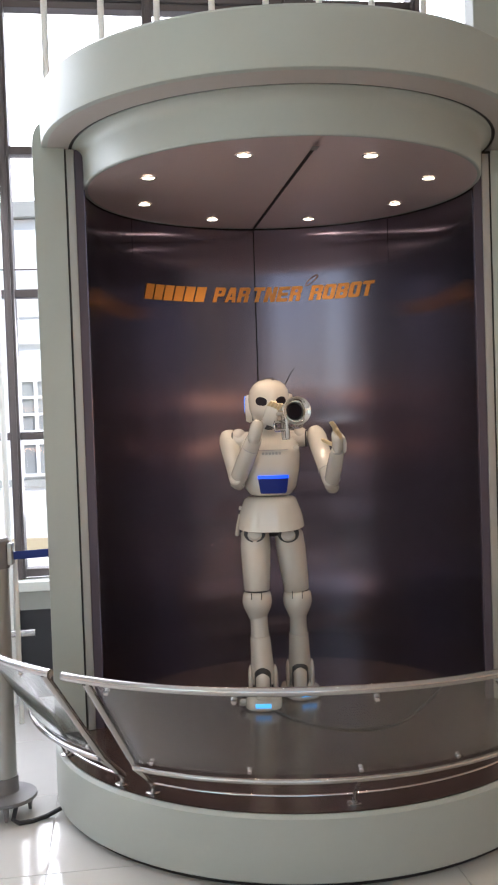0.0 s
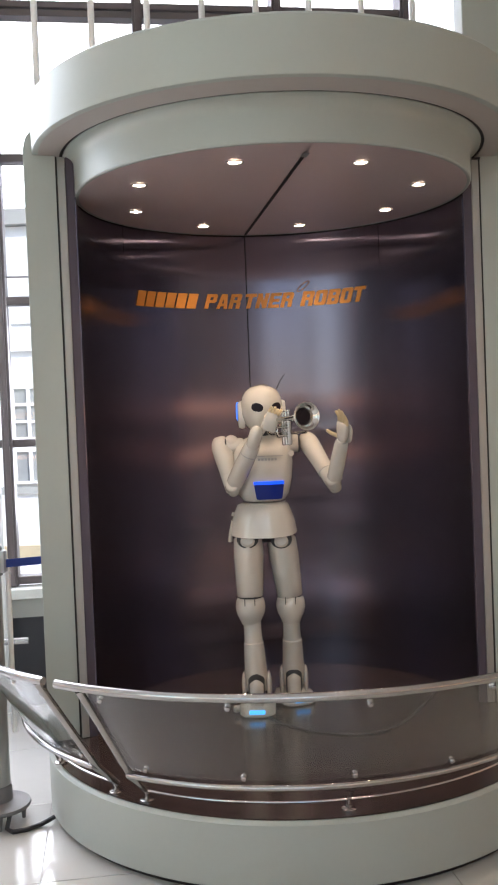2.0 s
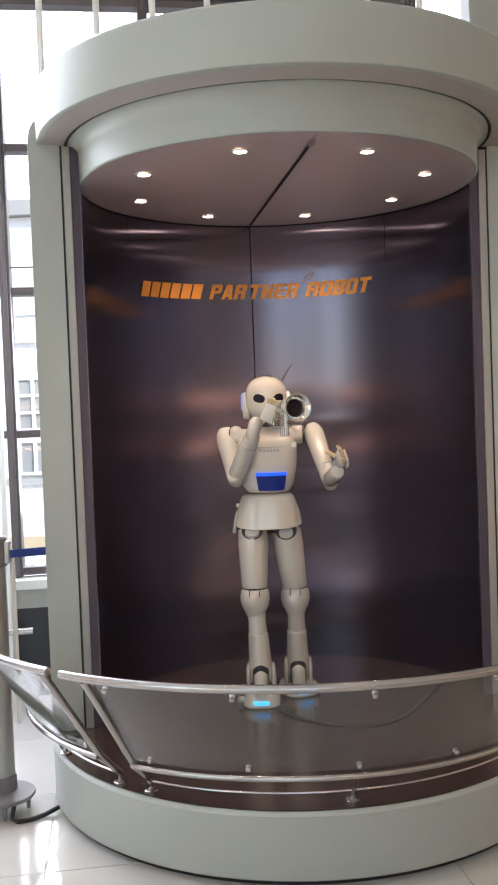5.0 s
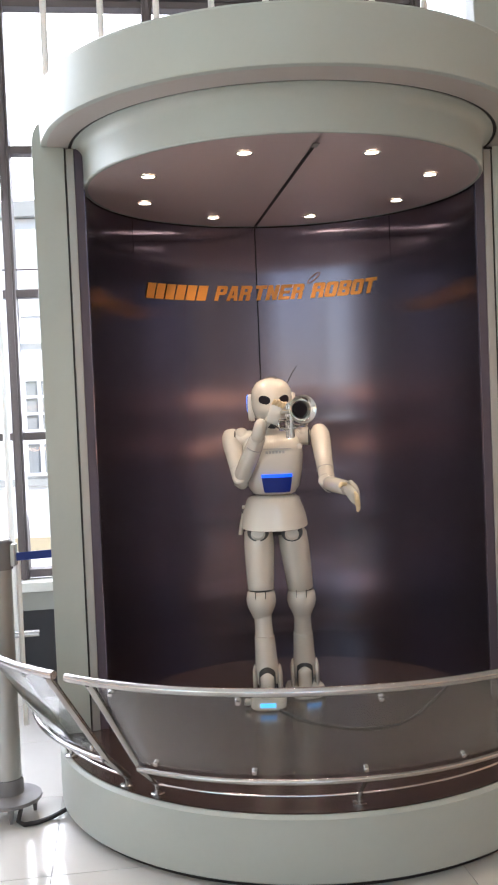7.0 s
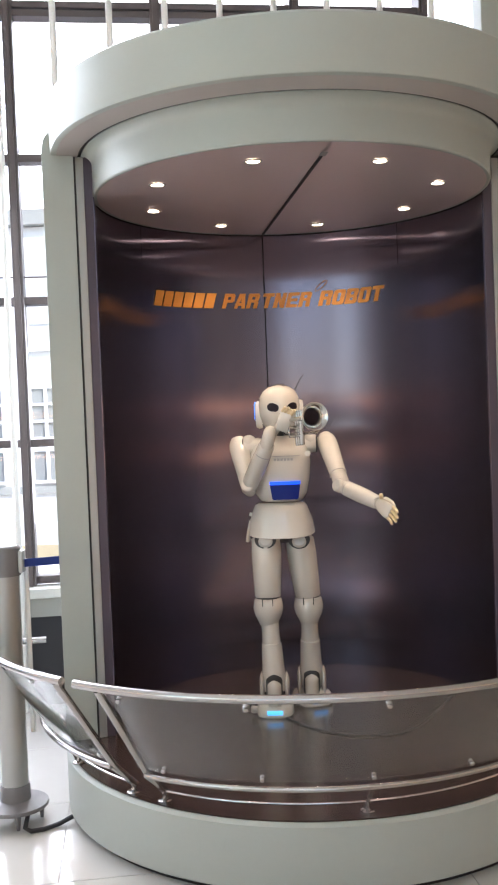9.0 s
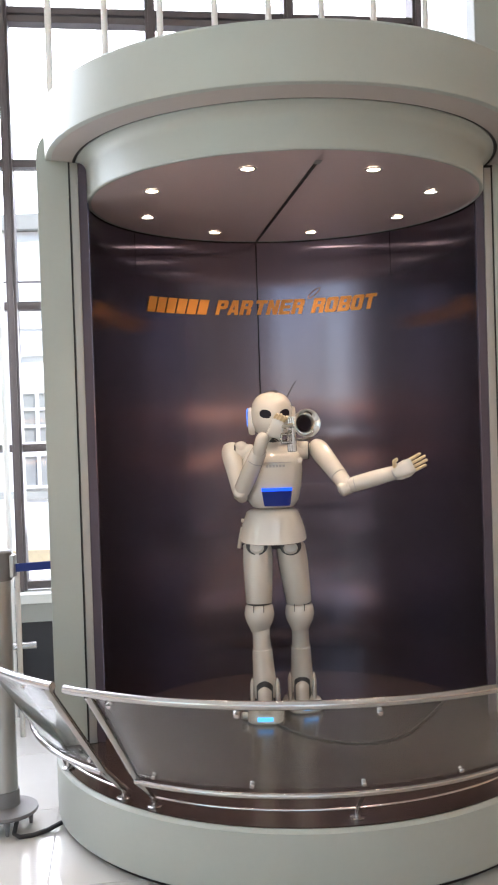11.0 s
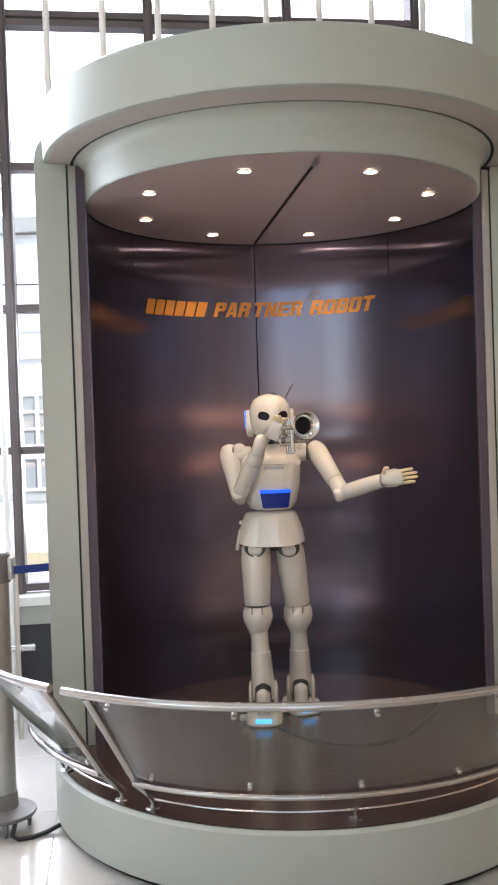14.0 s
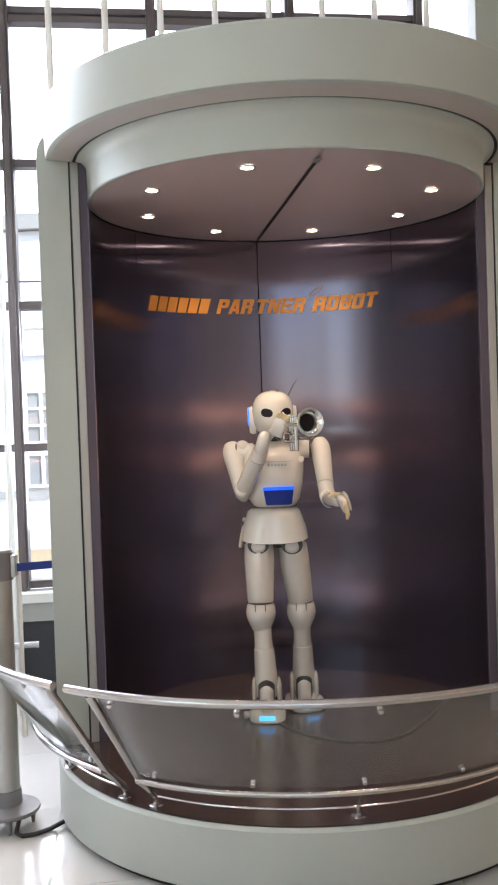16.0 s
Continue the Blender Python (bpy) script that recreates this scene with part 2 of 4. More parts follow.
ceiling = part("ceiling", hall_box(-6.3, 6.3, -9.3, 1.5, HALL_TOP, HALL_TOP + 0.2), CEIL_PAINT, smooth=False)
tagged(ceiling, "plain white painted ceiling of the hall", "ceiling", kind="structure")


def wall_with_opening(name, along, at, lo, hi, o0, o1, z0, z1):
    """A wall 0.3 m thick along x or y with one window opening through it."""
    bm = bmesh.new()
    for a0, a1, b0, b1 in ((lo, o0, -0.006, HALL_TOP), (o1, hi, -0.006, HALL_TOP), (o0, o1, -0.006, z0), (o0, o1, z1, HALL_TOP)):
        if along == "x":
            hall_box(a0, a1, at[0], at[1], b0, b1, bm=bm)
        else:
            hall_box(at[0], at[1], a0, a1, b0, b1, bm=bm)
    w = part(name, bm, WALL_PAINT, smooth=False)
    return tagged(w, "off-white painted hall wall with a wide window", "wall", kind="structure")


wall_with_opening("wall_west", "y", (-6.3, -6.0), -9.3, 1.4, -7.8, -4.6, 0.9, 4.3)
wall_e = part("wall_east", hall_box(6.0, 6.3, -9.3, 1.4, -0.006, HALL_TOP), WALL_PAINT, smooth=False)
tagged(wall_e, "off-white painted plain hall wall", "wall", kind="structure")
wall_with_opening("wall_south", "x", (-9.3, -9.0), -6.0, 6.0, -5.1, -0.3, 1.0, 4.4)
part("pier", hall_box(-3.05, -2.35, -9.28, -9.02, 1.002, 4.398), WALL_PAINT, bpy.data.objects["wall_south"], smooth=False)
# Two unseen glowing strips along the hall's walls, added to mirror as warm streaks in the booth's dark panels.
for strip_z in (0.86, 1.50):
    for x0, x1, y0, y1 in ((-5.97, 5.97, -8.997, -8.96), (-5.997, -5.96, -8.95, 0.9), (5.96, 5.997, -8.95, 0.9)):
        strip = part("reflection_strip", hall_box(x0, x1, y0, y1, strip_z - 0.03, strip_z + 0.03, 0.004), WARM_STRIP, smooth=False)
        tagged(strip, "long slim glowing strip added on the hall wall for the panels' warm streaks", "wall light", "wall lights of the hall")

# The window wall behind the booth: dark frames, clear panes, a sill and a dark panel below it.
wall_n = empty("wall_north")
tagged(wall_n, "window wall in dark bronze frames over a stone sill", "wall", kind="structure")
WX = (-5.99, -4.64, -3.94, -3.24, -2.54, -1.83, -1.132, -0.421, 0.274, 0.94)
ROWS = (0.60, 1.271, 1.964, 2.654, 3.372, 4.08, 4.5)
part("sill", hall_box(-5.99, 5.99, 1.10, 1.24, 0.525, 0.572, 0.004), WALL_PAINT, wall_n, "off-white window sill", smooth=False)
part("sill_front", hall_box(-5.99, 5.99, 1.14, 1.30, 0.43, 0.523), CONCRETE, wall_n, "grey stone band", smooth=False)
part("base_panel", hall_box(-5.99, 5.99, 1.16, 1.34, -0.006, 0.428), DARK_WALL, wall_n, "charcoal panel under the sill", smooth=False)
part("lintel", hall_box(-5.99, 5.99, 1.14, 1.34, 4.5, HALL_TOP - 0.002), WALL_PAINT, wall_n, smooth=False)
for x in WX[1:]:
    m = part("mullion", hall_box(x - 0.024, x + 0.024, 1.18, 1.30, 0.575, 4.498, 0.003), MULLION, wall_n, smooth=False)
    part("mullion_lip", hall_box(x - 0.011, x + 0.011, 1.165, 1.178, 0.575, 4.498, 0.002), MULLION, m, smooth=False)
for z in ROWS:
    last = 0.92 if z > 3.3 else 0.94
    if abs(z - 3.372) < 0.01:
        for dz in (-0.020, 0.022):
            part("transom", hall_box(-5.99, last, 1.20, 1.28, z + dz - 0.016, z + dz + 0.016, 0.003), MULLION, wall_n, smooth=False)
    else:
        part("transom", hall_box(-5.99, last, 1.20, 1.28, z - 0.019, z + 0.019, 0.003), MULLION, wall_n, smooth=False)
part("cross_wire", hall_box(-5.99, 0.94, 1.225, 1.232, 2.079, 2.086), MULLION, wall_n, "thin dark wire", smooth=False)
for x0, x1 in zip(WX, WX[1:]):
    for z0, z1 in zip(ROWS, ROWS[1:]):
        g = part("pane", hall_box(x0 + 0.02, x1 - 0.02, 1.236, 1.244, z0 + 0.02, z1 - 0.02), PANE, wall_n, smooth=False)
        g.visible_shadow = False
big = part("pane", hall_box(0.97, 1.6, 1.236, 1.244, 0.60, 4.49), PANE, wall_n, smooth=False)
big.visible_shadow = False
part("solid_wall", hall_box(1.60, 5.99, 1.18, 1.34, 0.575, 4.498), WALL_PAINT, wall_n, smooth=False)
pillar = part("pillar", hall_box(1.165, 1.9, 0.98, 1.098, -0.004, HALL_TOP - 0.002, 0.006), PAINT, smooth=False)
tagged(pillar, "grey-green painted flat hall pillar", "pillar", kind="structure")

# White tubes from floor to ceiling, in a row before the windows.
rod = part("screen_tube", turned([(0.0155, 0), (0.0155, HALL_TOP - 0.002)], 16), WHITE_TUBE)
tagged(rod, "slim white enamelled upright tube from floor to ceiling", "tube", "tubes before the windows")
rod.matrix_basis = HALL @ pose(-1.170, 1.05, 0)
for i in range(1, 9):
    copy_thing(rod, HALL @ pose(-1.170 + 0.2633 * i, 1.05, 0))

# Outside: paving, a white building across the street, bright haze.
ground = part("ground", hall_box(-400, 400, 1.5, 900, -3.3, -3.0), GROUND, smooth=False)
tagged(ground, "pale paving outside the windows", "ground", kind="structure")
haze = part("backdrop", hall_box(-90, 90, 80, 80.2, -3, 90), HAZE, smooth=False)
tagged(haze, "bright white overcast sky", "sky", kind="structure")
house = empty("office_building", pose(-6, 17, -3.0))
tagged(house, "white rendered office building with grey gridded windows", "building")
part("wall", box(-16, 26, 0.12, 10, 0, 8.7), FACADE, house, smooth=False)
part("roof_edge", box(-16, 26, -0.1, 10, 8.72, 9.05), CONCRETE, house, "grey roof edge", smooth=False)
part("plinth_band", box(-16, 26, 0.0, 0.118, 1.42, 1.70), STONE_YELLOW, house, "buff stone band", smooth=False)
part("string_course", box(-16, 26, 0.04, 0.118, 2.84, 3.00), CONCRETE, house, "grey string course", smooth=False)


def far_window(parent, x, z, w, h, cols, rows, pane=None):
    win = part("window", box(x, x + w, 0.06, 0.118, z, z + h), pane or FAR_GLASS, parent, smooth=False)
    bm = bmesh.new()
    for i in range(cols + 1):
        box(x + w * i / cols - 0.035, x + w * i / cols + 0.035, 0.0, 0.058, z, z + h, bm=bm)
    for i in range(rows + 1):
        box(x, x + w, 0.005, 0.056, z + h * i / rows - 0.03, z + h * i / rows + 0.03, bm=bm)
    part("window_frame", bm, FACADE, win, "white glazing bars", smooth=False)


for x in [0.14 + 2.35 * k for k in range(-6, 7)]:
    far_window(house, x, 3.10, 1.75, 0.70, 5, 1)
    far_window(house, x, 4.06, 1.75, 1.12, 5, 3)
    # The upper row's panes are coloured white as if washed out by haze.
    far_window(house, x, 6.0, 1.75, 1.2, 3, 2, HAZED_PANE)

# ---- the booth ----
booth = empty("display_booth")
tagged(booth, "round grey-green display booth with an open front and dark inside", "display booth")
R_IN, R_COL, R_BASE, R_BAND, R_GAP = 0.728, 0.907, 0.905, 0.869, 0.7746
Z_CEIL, Z_SOF, Z_TOP = 2.176, 2.311, 2.490
AHEAD = Matrix.Translation((0.012, -0.058, 0))      # the plinth stands a little forward of the drum
BAND_AT = Matrix.Translation((0.004, -0.0437, 0))
OPEN = 84.3            # half of the open front, degrees

part("plinth", turned([(0.0, 0.014), (R_BASE - 0.012, 0.014), (R_BASE, 0.022), (R_BASE, 0.205), (R_BASE - 0.010, 0.2155), (0, 0.2155)], 180, m=AHEAD), PAINT, booth, "satin grey-green round plinth")
part("toe_strip", turned([(R_BASE - 0.022, 0.0), (R_BASE - 0.022, 0.013)], 120, m=AHEAD), SEAM, booth, "dark toe gap")
part("stage_floor", turned([(0.0, 0.216), (R_BASE - 0.014, 0.216), (R_BASE - 0.012, 0.2195), (0.0, 0.2195)], 180, m=AHEAD), STAGE, booth, "polished dark brown stage floor")
# Outer shell round the back, with a rounded shoulder.
shell = [(R_COL, 0.220), (R_COL, Z_SOF + 0.005)]
shell += [(R_COL - 0.044 * (1 - math.cos(radians(a))), Z_SOF + 0.005 + 0.085 * math.sin(radians(a))) for a in range(10, 91, 10)]
shell += [(0.797, Z_SOF + 0.09), (0.797, 0.220)]
part("outer_shell", turned(shell, 150, a0=FRONT + OPEN, a1=FRONT + 360 - OPEN, close=True), PAINT, booth)
# Inner lining in dark panels with a joint at the back.
for a0, a1 in ((FRONT + OPEN + 1.2, BACK - 49.2), (BACK - 49.0, BACK - 0.2), (BACK + 0.2, BACK + 49.0), (BACK + 49.2, FRONT + 358.8 - OPEN)):
    part("panel", turned([(R_IN, 0.220), (R_IN, Z_CEIL - 0.006), (R_IN + 0.02, Z_CEIL - 0.006), (R_IN + 0.02, 0.220)], 40, a0=a0, a1=a1, close=True), DARK_PANEL, booth,
         "dark brushed bronze curved back panel")
part("panel_joint", turned([(R_IN + 0.022, 0.220), (R_IN + 0.022, Z_CEIL + 0.02), (R_IN + 0.032, Z_CEIL + 0.02), (R_IN + 0.032, 0.220)], 90, a0=FRONT + OPEN + 1.3, a1=FRONT + 358.7 - OPEN, close=True), SEAM, booth)
# Jambs beside the opening: an aluminium track and a dark slot.
for s in (-1, 1):
    az = FRONT + s * (OPEN + 0.7)
    part("jamb", box(0.7625, 0.7905, -0.010, 0.010, 0.220, Z_SOF - 0.003, 0.002, m=pose(0, 0, 0, 0, 0, az)), ALU, booth, "aluminium door track", smooth=False)
    part("slot", box(0.7908, 0.7965, -0.007, 0.012, 0.220, Z_SOF - 0.003, m=pose(0, 0, 0, 0, 0, az)), SEAM, booth, smooth=False)
    part("jamb_lining", box(R_IN + 0.004, 0.7620, -0.008, 0.008, 0.220, Z_SOF - 0.003, m=pose(0, 0, 0, 0, 0, az + s * 0.3)), JAMB_DARK, booth, smooth=False)
    part("slot_cap", box(0.764, 0.7965, -0.013, 0.0, Z_SOF - 0.012, Z_SOF - 0.0032, m=pose(0, 0, 0, 0, 0, az)), SEAM, booth, smooth=False)
# Canopy: outer band, soffit, slot, inner ring, ceiling disc.
part("canopy_band", turned([(R_BAND - 0.022, Z_SOF), (R_BAND - 0.008, Z_SOF + 0.001), (R_BAND - 0.003, Z_SOF + 0.003), (R_BAND, Z_SOF + 0.009), (R_BAND + 0.002, Z_TOP - 0.010), (R_BAND - 0.008, Z_TOP),
     (0.0, Z_TOP), (0.0, Z_TOP - 0.02), (R_BAND - 0.022, Z_TOP - 0.02)], 180, m=BAND_AT, close=True), PAINT, booth, "satin grey-green canopy band")
# The soffit fills from the slot to the band.
bm = bmesh.new()
lo, hi = [], []
for i in range(180):
    a = 360 * i / 180
    lo.append((bm.verts.new(spread(R_GAP + 0.0062, a, Z_SOF)), bm.verts.new(BAND_AT @ spread(R_BAND - 0.0225, a, Z_SOF))))
    hi.append((bm.verts.new(spread(R_GAP + 0.0062, a, Z_SOF + 0.02)), bm.verts.new(BAND_AT @ spread(R_BAND - 0.0225, a, Z_SOF + 0.02))))
for i in range(180):
    j = (i + 1) % 180
    bm.faces.new((lo[i][0], lo[j][0], lo[j][1], lo[i][1]))
    bm.faces.new((hi[i][0], hi[j][0], hi[j][1], hi[i][1]))
    bm.faces.new((lo[i][0], lo[j][0], hi[j][0], hi[i][0]))
    bm.faces.new((lo[i][1], lo[j][1], hi[j][1], hi[i][1]))
part("soffit", bm, SOFFIT, booth, "beige underside of the canopy")
part("track_slot", turned([(R_GAP - 0.0058, Z_SOF + 0.003), (R_GAP + 0.0058, Z_SOF + 0.003), (R_GAP + 0.0058, Z_SOF + 0.03), (R_GAP - 0.0058, Z_SOF + 0.03)], 160, close=True), SEAM, booth, "black door slot")
part("inner_ring", turned([(R_GAP - 0.0062, Z_SOF), *[(R_GAP - 0.0062 - 0.0383 * math.sin(radians(q)), Z_SOF - 0.040 * (1 - math.cos(radians(q)))) for q in range(15, 91, 15)], (R_IN + 0.002, Z_CEIL + 0.004), (R_IN - 0.002, Z_CEIL), (R_IN - 0.012, Z_CEIL),
     (R_IN - 0.012, Z_SOF + 0.02), (R_GAP - 0.0062, Z_SOF + 0.02)], 160, close=True), PAINT, booth, "satin grey-green inner ring")
for s in (0, 1):
    a0 = BACK + 180 * s
    bm = turned([(0.0, Z_CEIL + 0.001), (R_IN - 0.013, Z_CEIL + 0.001), (R_IN - 0.013, Z_CEIL + 0.012), (0.0, Z_CEIL + 0.012)], 80, a0=a0, a1=a0 + 180)
    bmesh.ops.translate(bm, vec=spread(0.004, a0 + 90), verts=bm.verts)
    part("ceiling_panel", bm, CEILING_DISC, booth, "brown metal ceiling half with a centre joint", smooth=False)
part("ceiling_backing", turned([(0.0, Z_CEIL + 0.014), (R_IN - 0.014, Z_CEIL + 0.014), (R_IN - 0.014, Z_CEIL + 0.05), (0.0, Z_CEIL + 0.05)], 80), SEAM, booth)
jm = pose(0, 0, 0, 0, 0, FRONT)
part("ceiling_track", box(-0.70, 0.60, -0.005, 0.005, Z_CEIL - 0.004, Z_CEIL + 0.0, m=jm), SEAM, booth, "dark centre joint", smooth=False)
part("track_stop", box(0.58, 0.625, -0.011, 0.011, Z_CEIL - 0.006, Z_CEIL - 0.0045, 0.0005, m=jm), ALU, booth, smooth=False)

# Eight downlights in a ring.
for i in range(8):
    p = spread(0.545, FRONT + 22.5 + 45 * i, Z_CEIL)
    dl = empty("downlight", Matrix.Translation(p))
    tagged(dl, "small round warm downlight set in the booth ceiling", "downlight", "downlights of the booth")
    part("trim_ring", turned([(0.021, -0.0005), (0.025, -0.004), (0.029, -0.0035), (0.030, -0.0005)], 24, close=True), ALU, dl)
    part("lamp_face", turned([(0.0, -0.002), (0.0205, -0.002), (0.0205, -0.0006), (0, -0.0006)], 24), BULB, dl, "glowing warm lamp face")
    lamp("downlight_beam", "SPOT", look(p + Vector((0, 0, -0.012)), p + Vector((-0.30 * p.x, -0.30 * p.y, -1))), 5.8, (1.0, 0.76, 0.50), cone=radians(96))

# Lettering on the curved back.


def wrap(me, az, z, r):
    """Bends flat lettering onto the inside of the drum, its middle at az and z."""
    for v in me.vertices:
        a = radians(az) - v.co.x / r
        q = r - 0.0035 - v.co.z
        v.co = (q * math.cos(a), q * math.sin(a), z + v.co.y)


S = 0.36               # a stem's share of the letter's width
BAR_T, BAR_B = [(S, 0.79), (1 - S, 0.79), (1 - S, 1), (S, 1)], [(S, 0), (1 - S, 0), (1 - S, 0.21), (S, 0.21)]
BAR_M, STEM = [(S, 0.40), (1 - S, 0.40), (1 - S, 0.59), (S, 0.59)], [(0, 0), (S, 0), (S, 1), (0, 1)]
GLYPHS = {
    "P": (STEM, BAR_T, BAR_M, [(1 - S, 0.40), (0.86, 0.40), (1, 0.50), (1, 0.90), (0.86, 1), (1 - S, 1)]),
    "R": (STEM, BAR_T, BAR_M, [(1 - S, 0), (1, 0), (1, 0.40), (0.91, 0.48), (1, 0.57), (1, 0.90), (0.86, 1), (1 - S, 1)]),
    "B": (STEM, BAR_T, BAR_M, BAR_B, [(1 - S, 0), (0.86, 0), (1, 0.10), (1, 0.42), (0.91, 0.50), (1, 0.58), (1, 0.90), (0.86, 1), (1 - S, 1)]),
    "O": ([(0.14, 0), (S, 0), (S, 1), (0.14, 1), (0, 0.90), (0, 0.10)], BAR_T, BAR_B, [(1 - S, 0), (0.86, 0), (1, 0.10), (1, 0.90), (0.86, 1), (1 - S, 1)]),
    "T": ([(0, 0.78), (1, 0.78), (1, 1), (0, 1)], [(0.5 - S / 2, 0), (0.5 + S / 2, 0), (0.5 + S / 2, 0.78), (0.5 - S / 2, 0.78)]),
    "N": (STEM, [(1 - S, 0), (1, 0), (1, 1), (1 - S, 1)], [(S, 0.52), (1 - S, 0), (1 - S, 0.48), (S, 1)]),
    "E": (STEM, [(S, 0), (1, 0), (1, 0.21), (S, 0.21)], [(S, 0.40), (0.92, 0.40), (0.92, 0.59), (S, 0.59)], [(S, 0.79), (1, 0.79), (1, 1), (S, 1)]),
    "A": ([(0, 0), (0.31, 0), (0.5, 0.70), (0.5, 1), (0.24, 1)], [(0.69, 0), (1, 0), (0.76, 1), (0.5, 1), (0.5, 0.70)], [(0.358, 0.175), (0.642, 0.175), (0.591, 0.365), (0.409, 0.365)]),
}


def letter(glyph, x0, w, h, shear):
    """One heavy slanted capital, 1.5 mm thick, its left foot at x0."""
    bm = bmesh.new()
    for poly in GLYPHS[glyph]:
        low, top = ([bm.verts.new((x0 + u * w + shear * v * h, v * h, z)) for u, v in poly] for z in (0.0, 0.0015))
        bm.faces.new(low)
        bm.faces.new(top)
        bridge(bm, low, top)
    return bm


TEXT_Z, TEXT_H = 1.847, 0.066
sign = empty("wall_sign")
tagged(sign, "orange slanted lettering on the dark back panels", "sign")
for word, az, width in (("PARTNER", 99.5, 0.428), ("ROBOT", 68.8, 0.322)):
    seam = 0.010 if len(word) == 7 else 0.0           # the panel joint runs between two of its letters
    slot_w = (width - 0.3 * TEXT_H - seam) / len(word)
    name = new("word", bpy.data.meshes.new("word"))
    name.parent = sign
    tagged(name, "orange slanted word " + word)
    all_letters = bmesh.new()
    for i, glyph in enumerate(word):
        one = bpy.data.meshes.new("letter")
        bm = letter(glyph, -width / 2 + i * slot_w + (seam if i > 2 else 0), slot_w - 0.006, TEXT_H, 0.3)
        bmesh.ops.recalc_face_normals(bm, faces=bm.faces)
        bm.to_mesh(one)
        bm.free()
        all_letters.from_mesh(one)
        bpy.data.meshes.remove(one)
    all_letters.to_mesh(name.data)
    all_letters.free()
    name.data.materials.append(ORANGE)
    wrap(name.data, az, TEXT_Z, R_IN)
# The maker's name as six plain slanted blocks.
for i in range(6):
    x0, w, h, k = i * 0.0545, 0.046, TEXT_H, 0.3
    bm = bmesh.new()
    vs = [bm.verts.new((x + k * y - 0.169, y, z)) for z in (0.0, 0.0015) for x, y in ((x0, 0), (x0 + w, 0), (x0 + w, h), (x0, h))]
    for f in ((0, 1, 2, 3), (4, 5, 6, 7), (0, 1, 5, 4), (1, 2, 6, 5), (2, 3, 7, 6), (3, 0, 4, 7)):
        bm.faces.new([vs[j] for j in f])
    ob = part("block", bm, ORANGE, sign, smooth=False)
    wrap(ob.data, 131.5, TEXT_Z, R_IN)
# The thin leaf-shaped loop over the words.
loop = [(0.035 * math.cos(a) * 0.78 - 0.009 * math.sin(a) * 0.62, 0.035 * math.cos(a) * 0.62 + 0.009 * math.sin(a) * 0.78) for a in [2 * math.pi * i / 28 for i in range(28)]]
pts = []
for x, y in loop:
    a = radians(80.1) - x / R_IN
    q = R_IN - 0.005
    pts.append((q * math.cos(a), q * math.sin(a), TEXT_Z + 0.089 + y))
part("leaf_loop", tube(pts, 0.0012, 6, closed=True), ORANGE, sign, "thin orange leaf-shaped loop")

# ---- the guard rail on the plinth ----
R_RT, Z_RT, R_RL, Z_RL, R_TH, Z_TH = 1.193, 0.638, 0.992, 0.325, 0.912, 0.252
GATE = (FRONT - 45.9, FRONT - 43.4)


def rail_point(k, az):
    """A point on the leaning guard: k 0 at the lower rail, 1 at the handrail."""
    return spread(R_RL + (R_RT - R_RL) * k, az, Z_RL + (Z_RT - Z_RL) * k)


def foot(parent, az, top):
    """A flange, a short stem and a collar that carry the lower rail."""
    p = spread(0.905, az, 0.2195)
    part("flange", turned([(0.0, 0.0), (0.022, 0.0), (0.022, 0.004), (0.018, 0.006), (0.009, 0.008), (0.009, 0.012), (0, 0.012)], 20, m=Matrix.Translation(p)), CHROME, parent)
    part("stem", tube([p + Vector((0, 0, 0.010)), spread(0.905, az, 0.240), spread(R_TH + 0.005, az, 0.262), top], 0.0075, 10), CHROME, parent)


def clamp(parent, m):
    """A round glass clamp with a small dome."""
    part("glass_clamp", turned([(0.0, -0.009), (0.009, -0.009), (0.009, 0.002), (0.0065, 0.006), (0.0, 0.007)], 16, m=m), CHROME, parent)


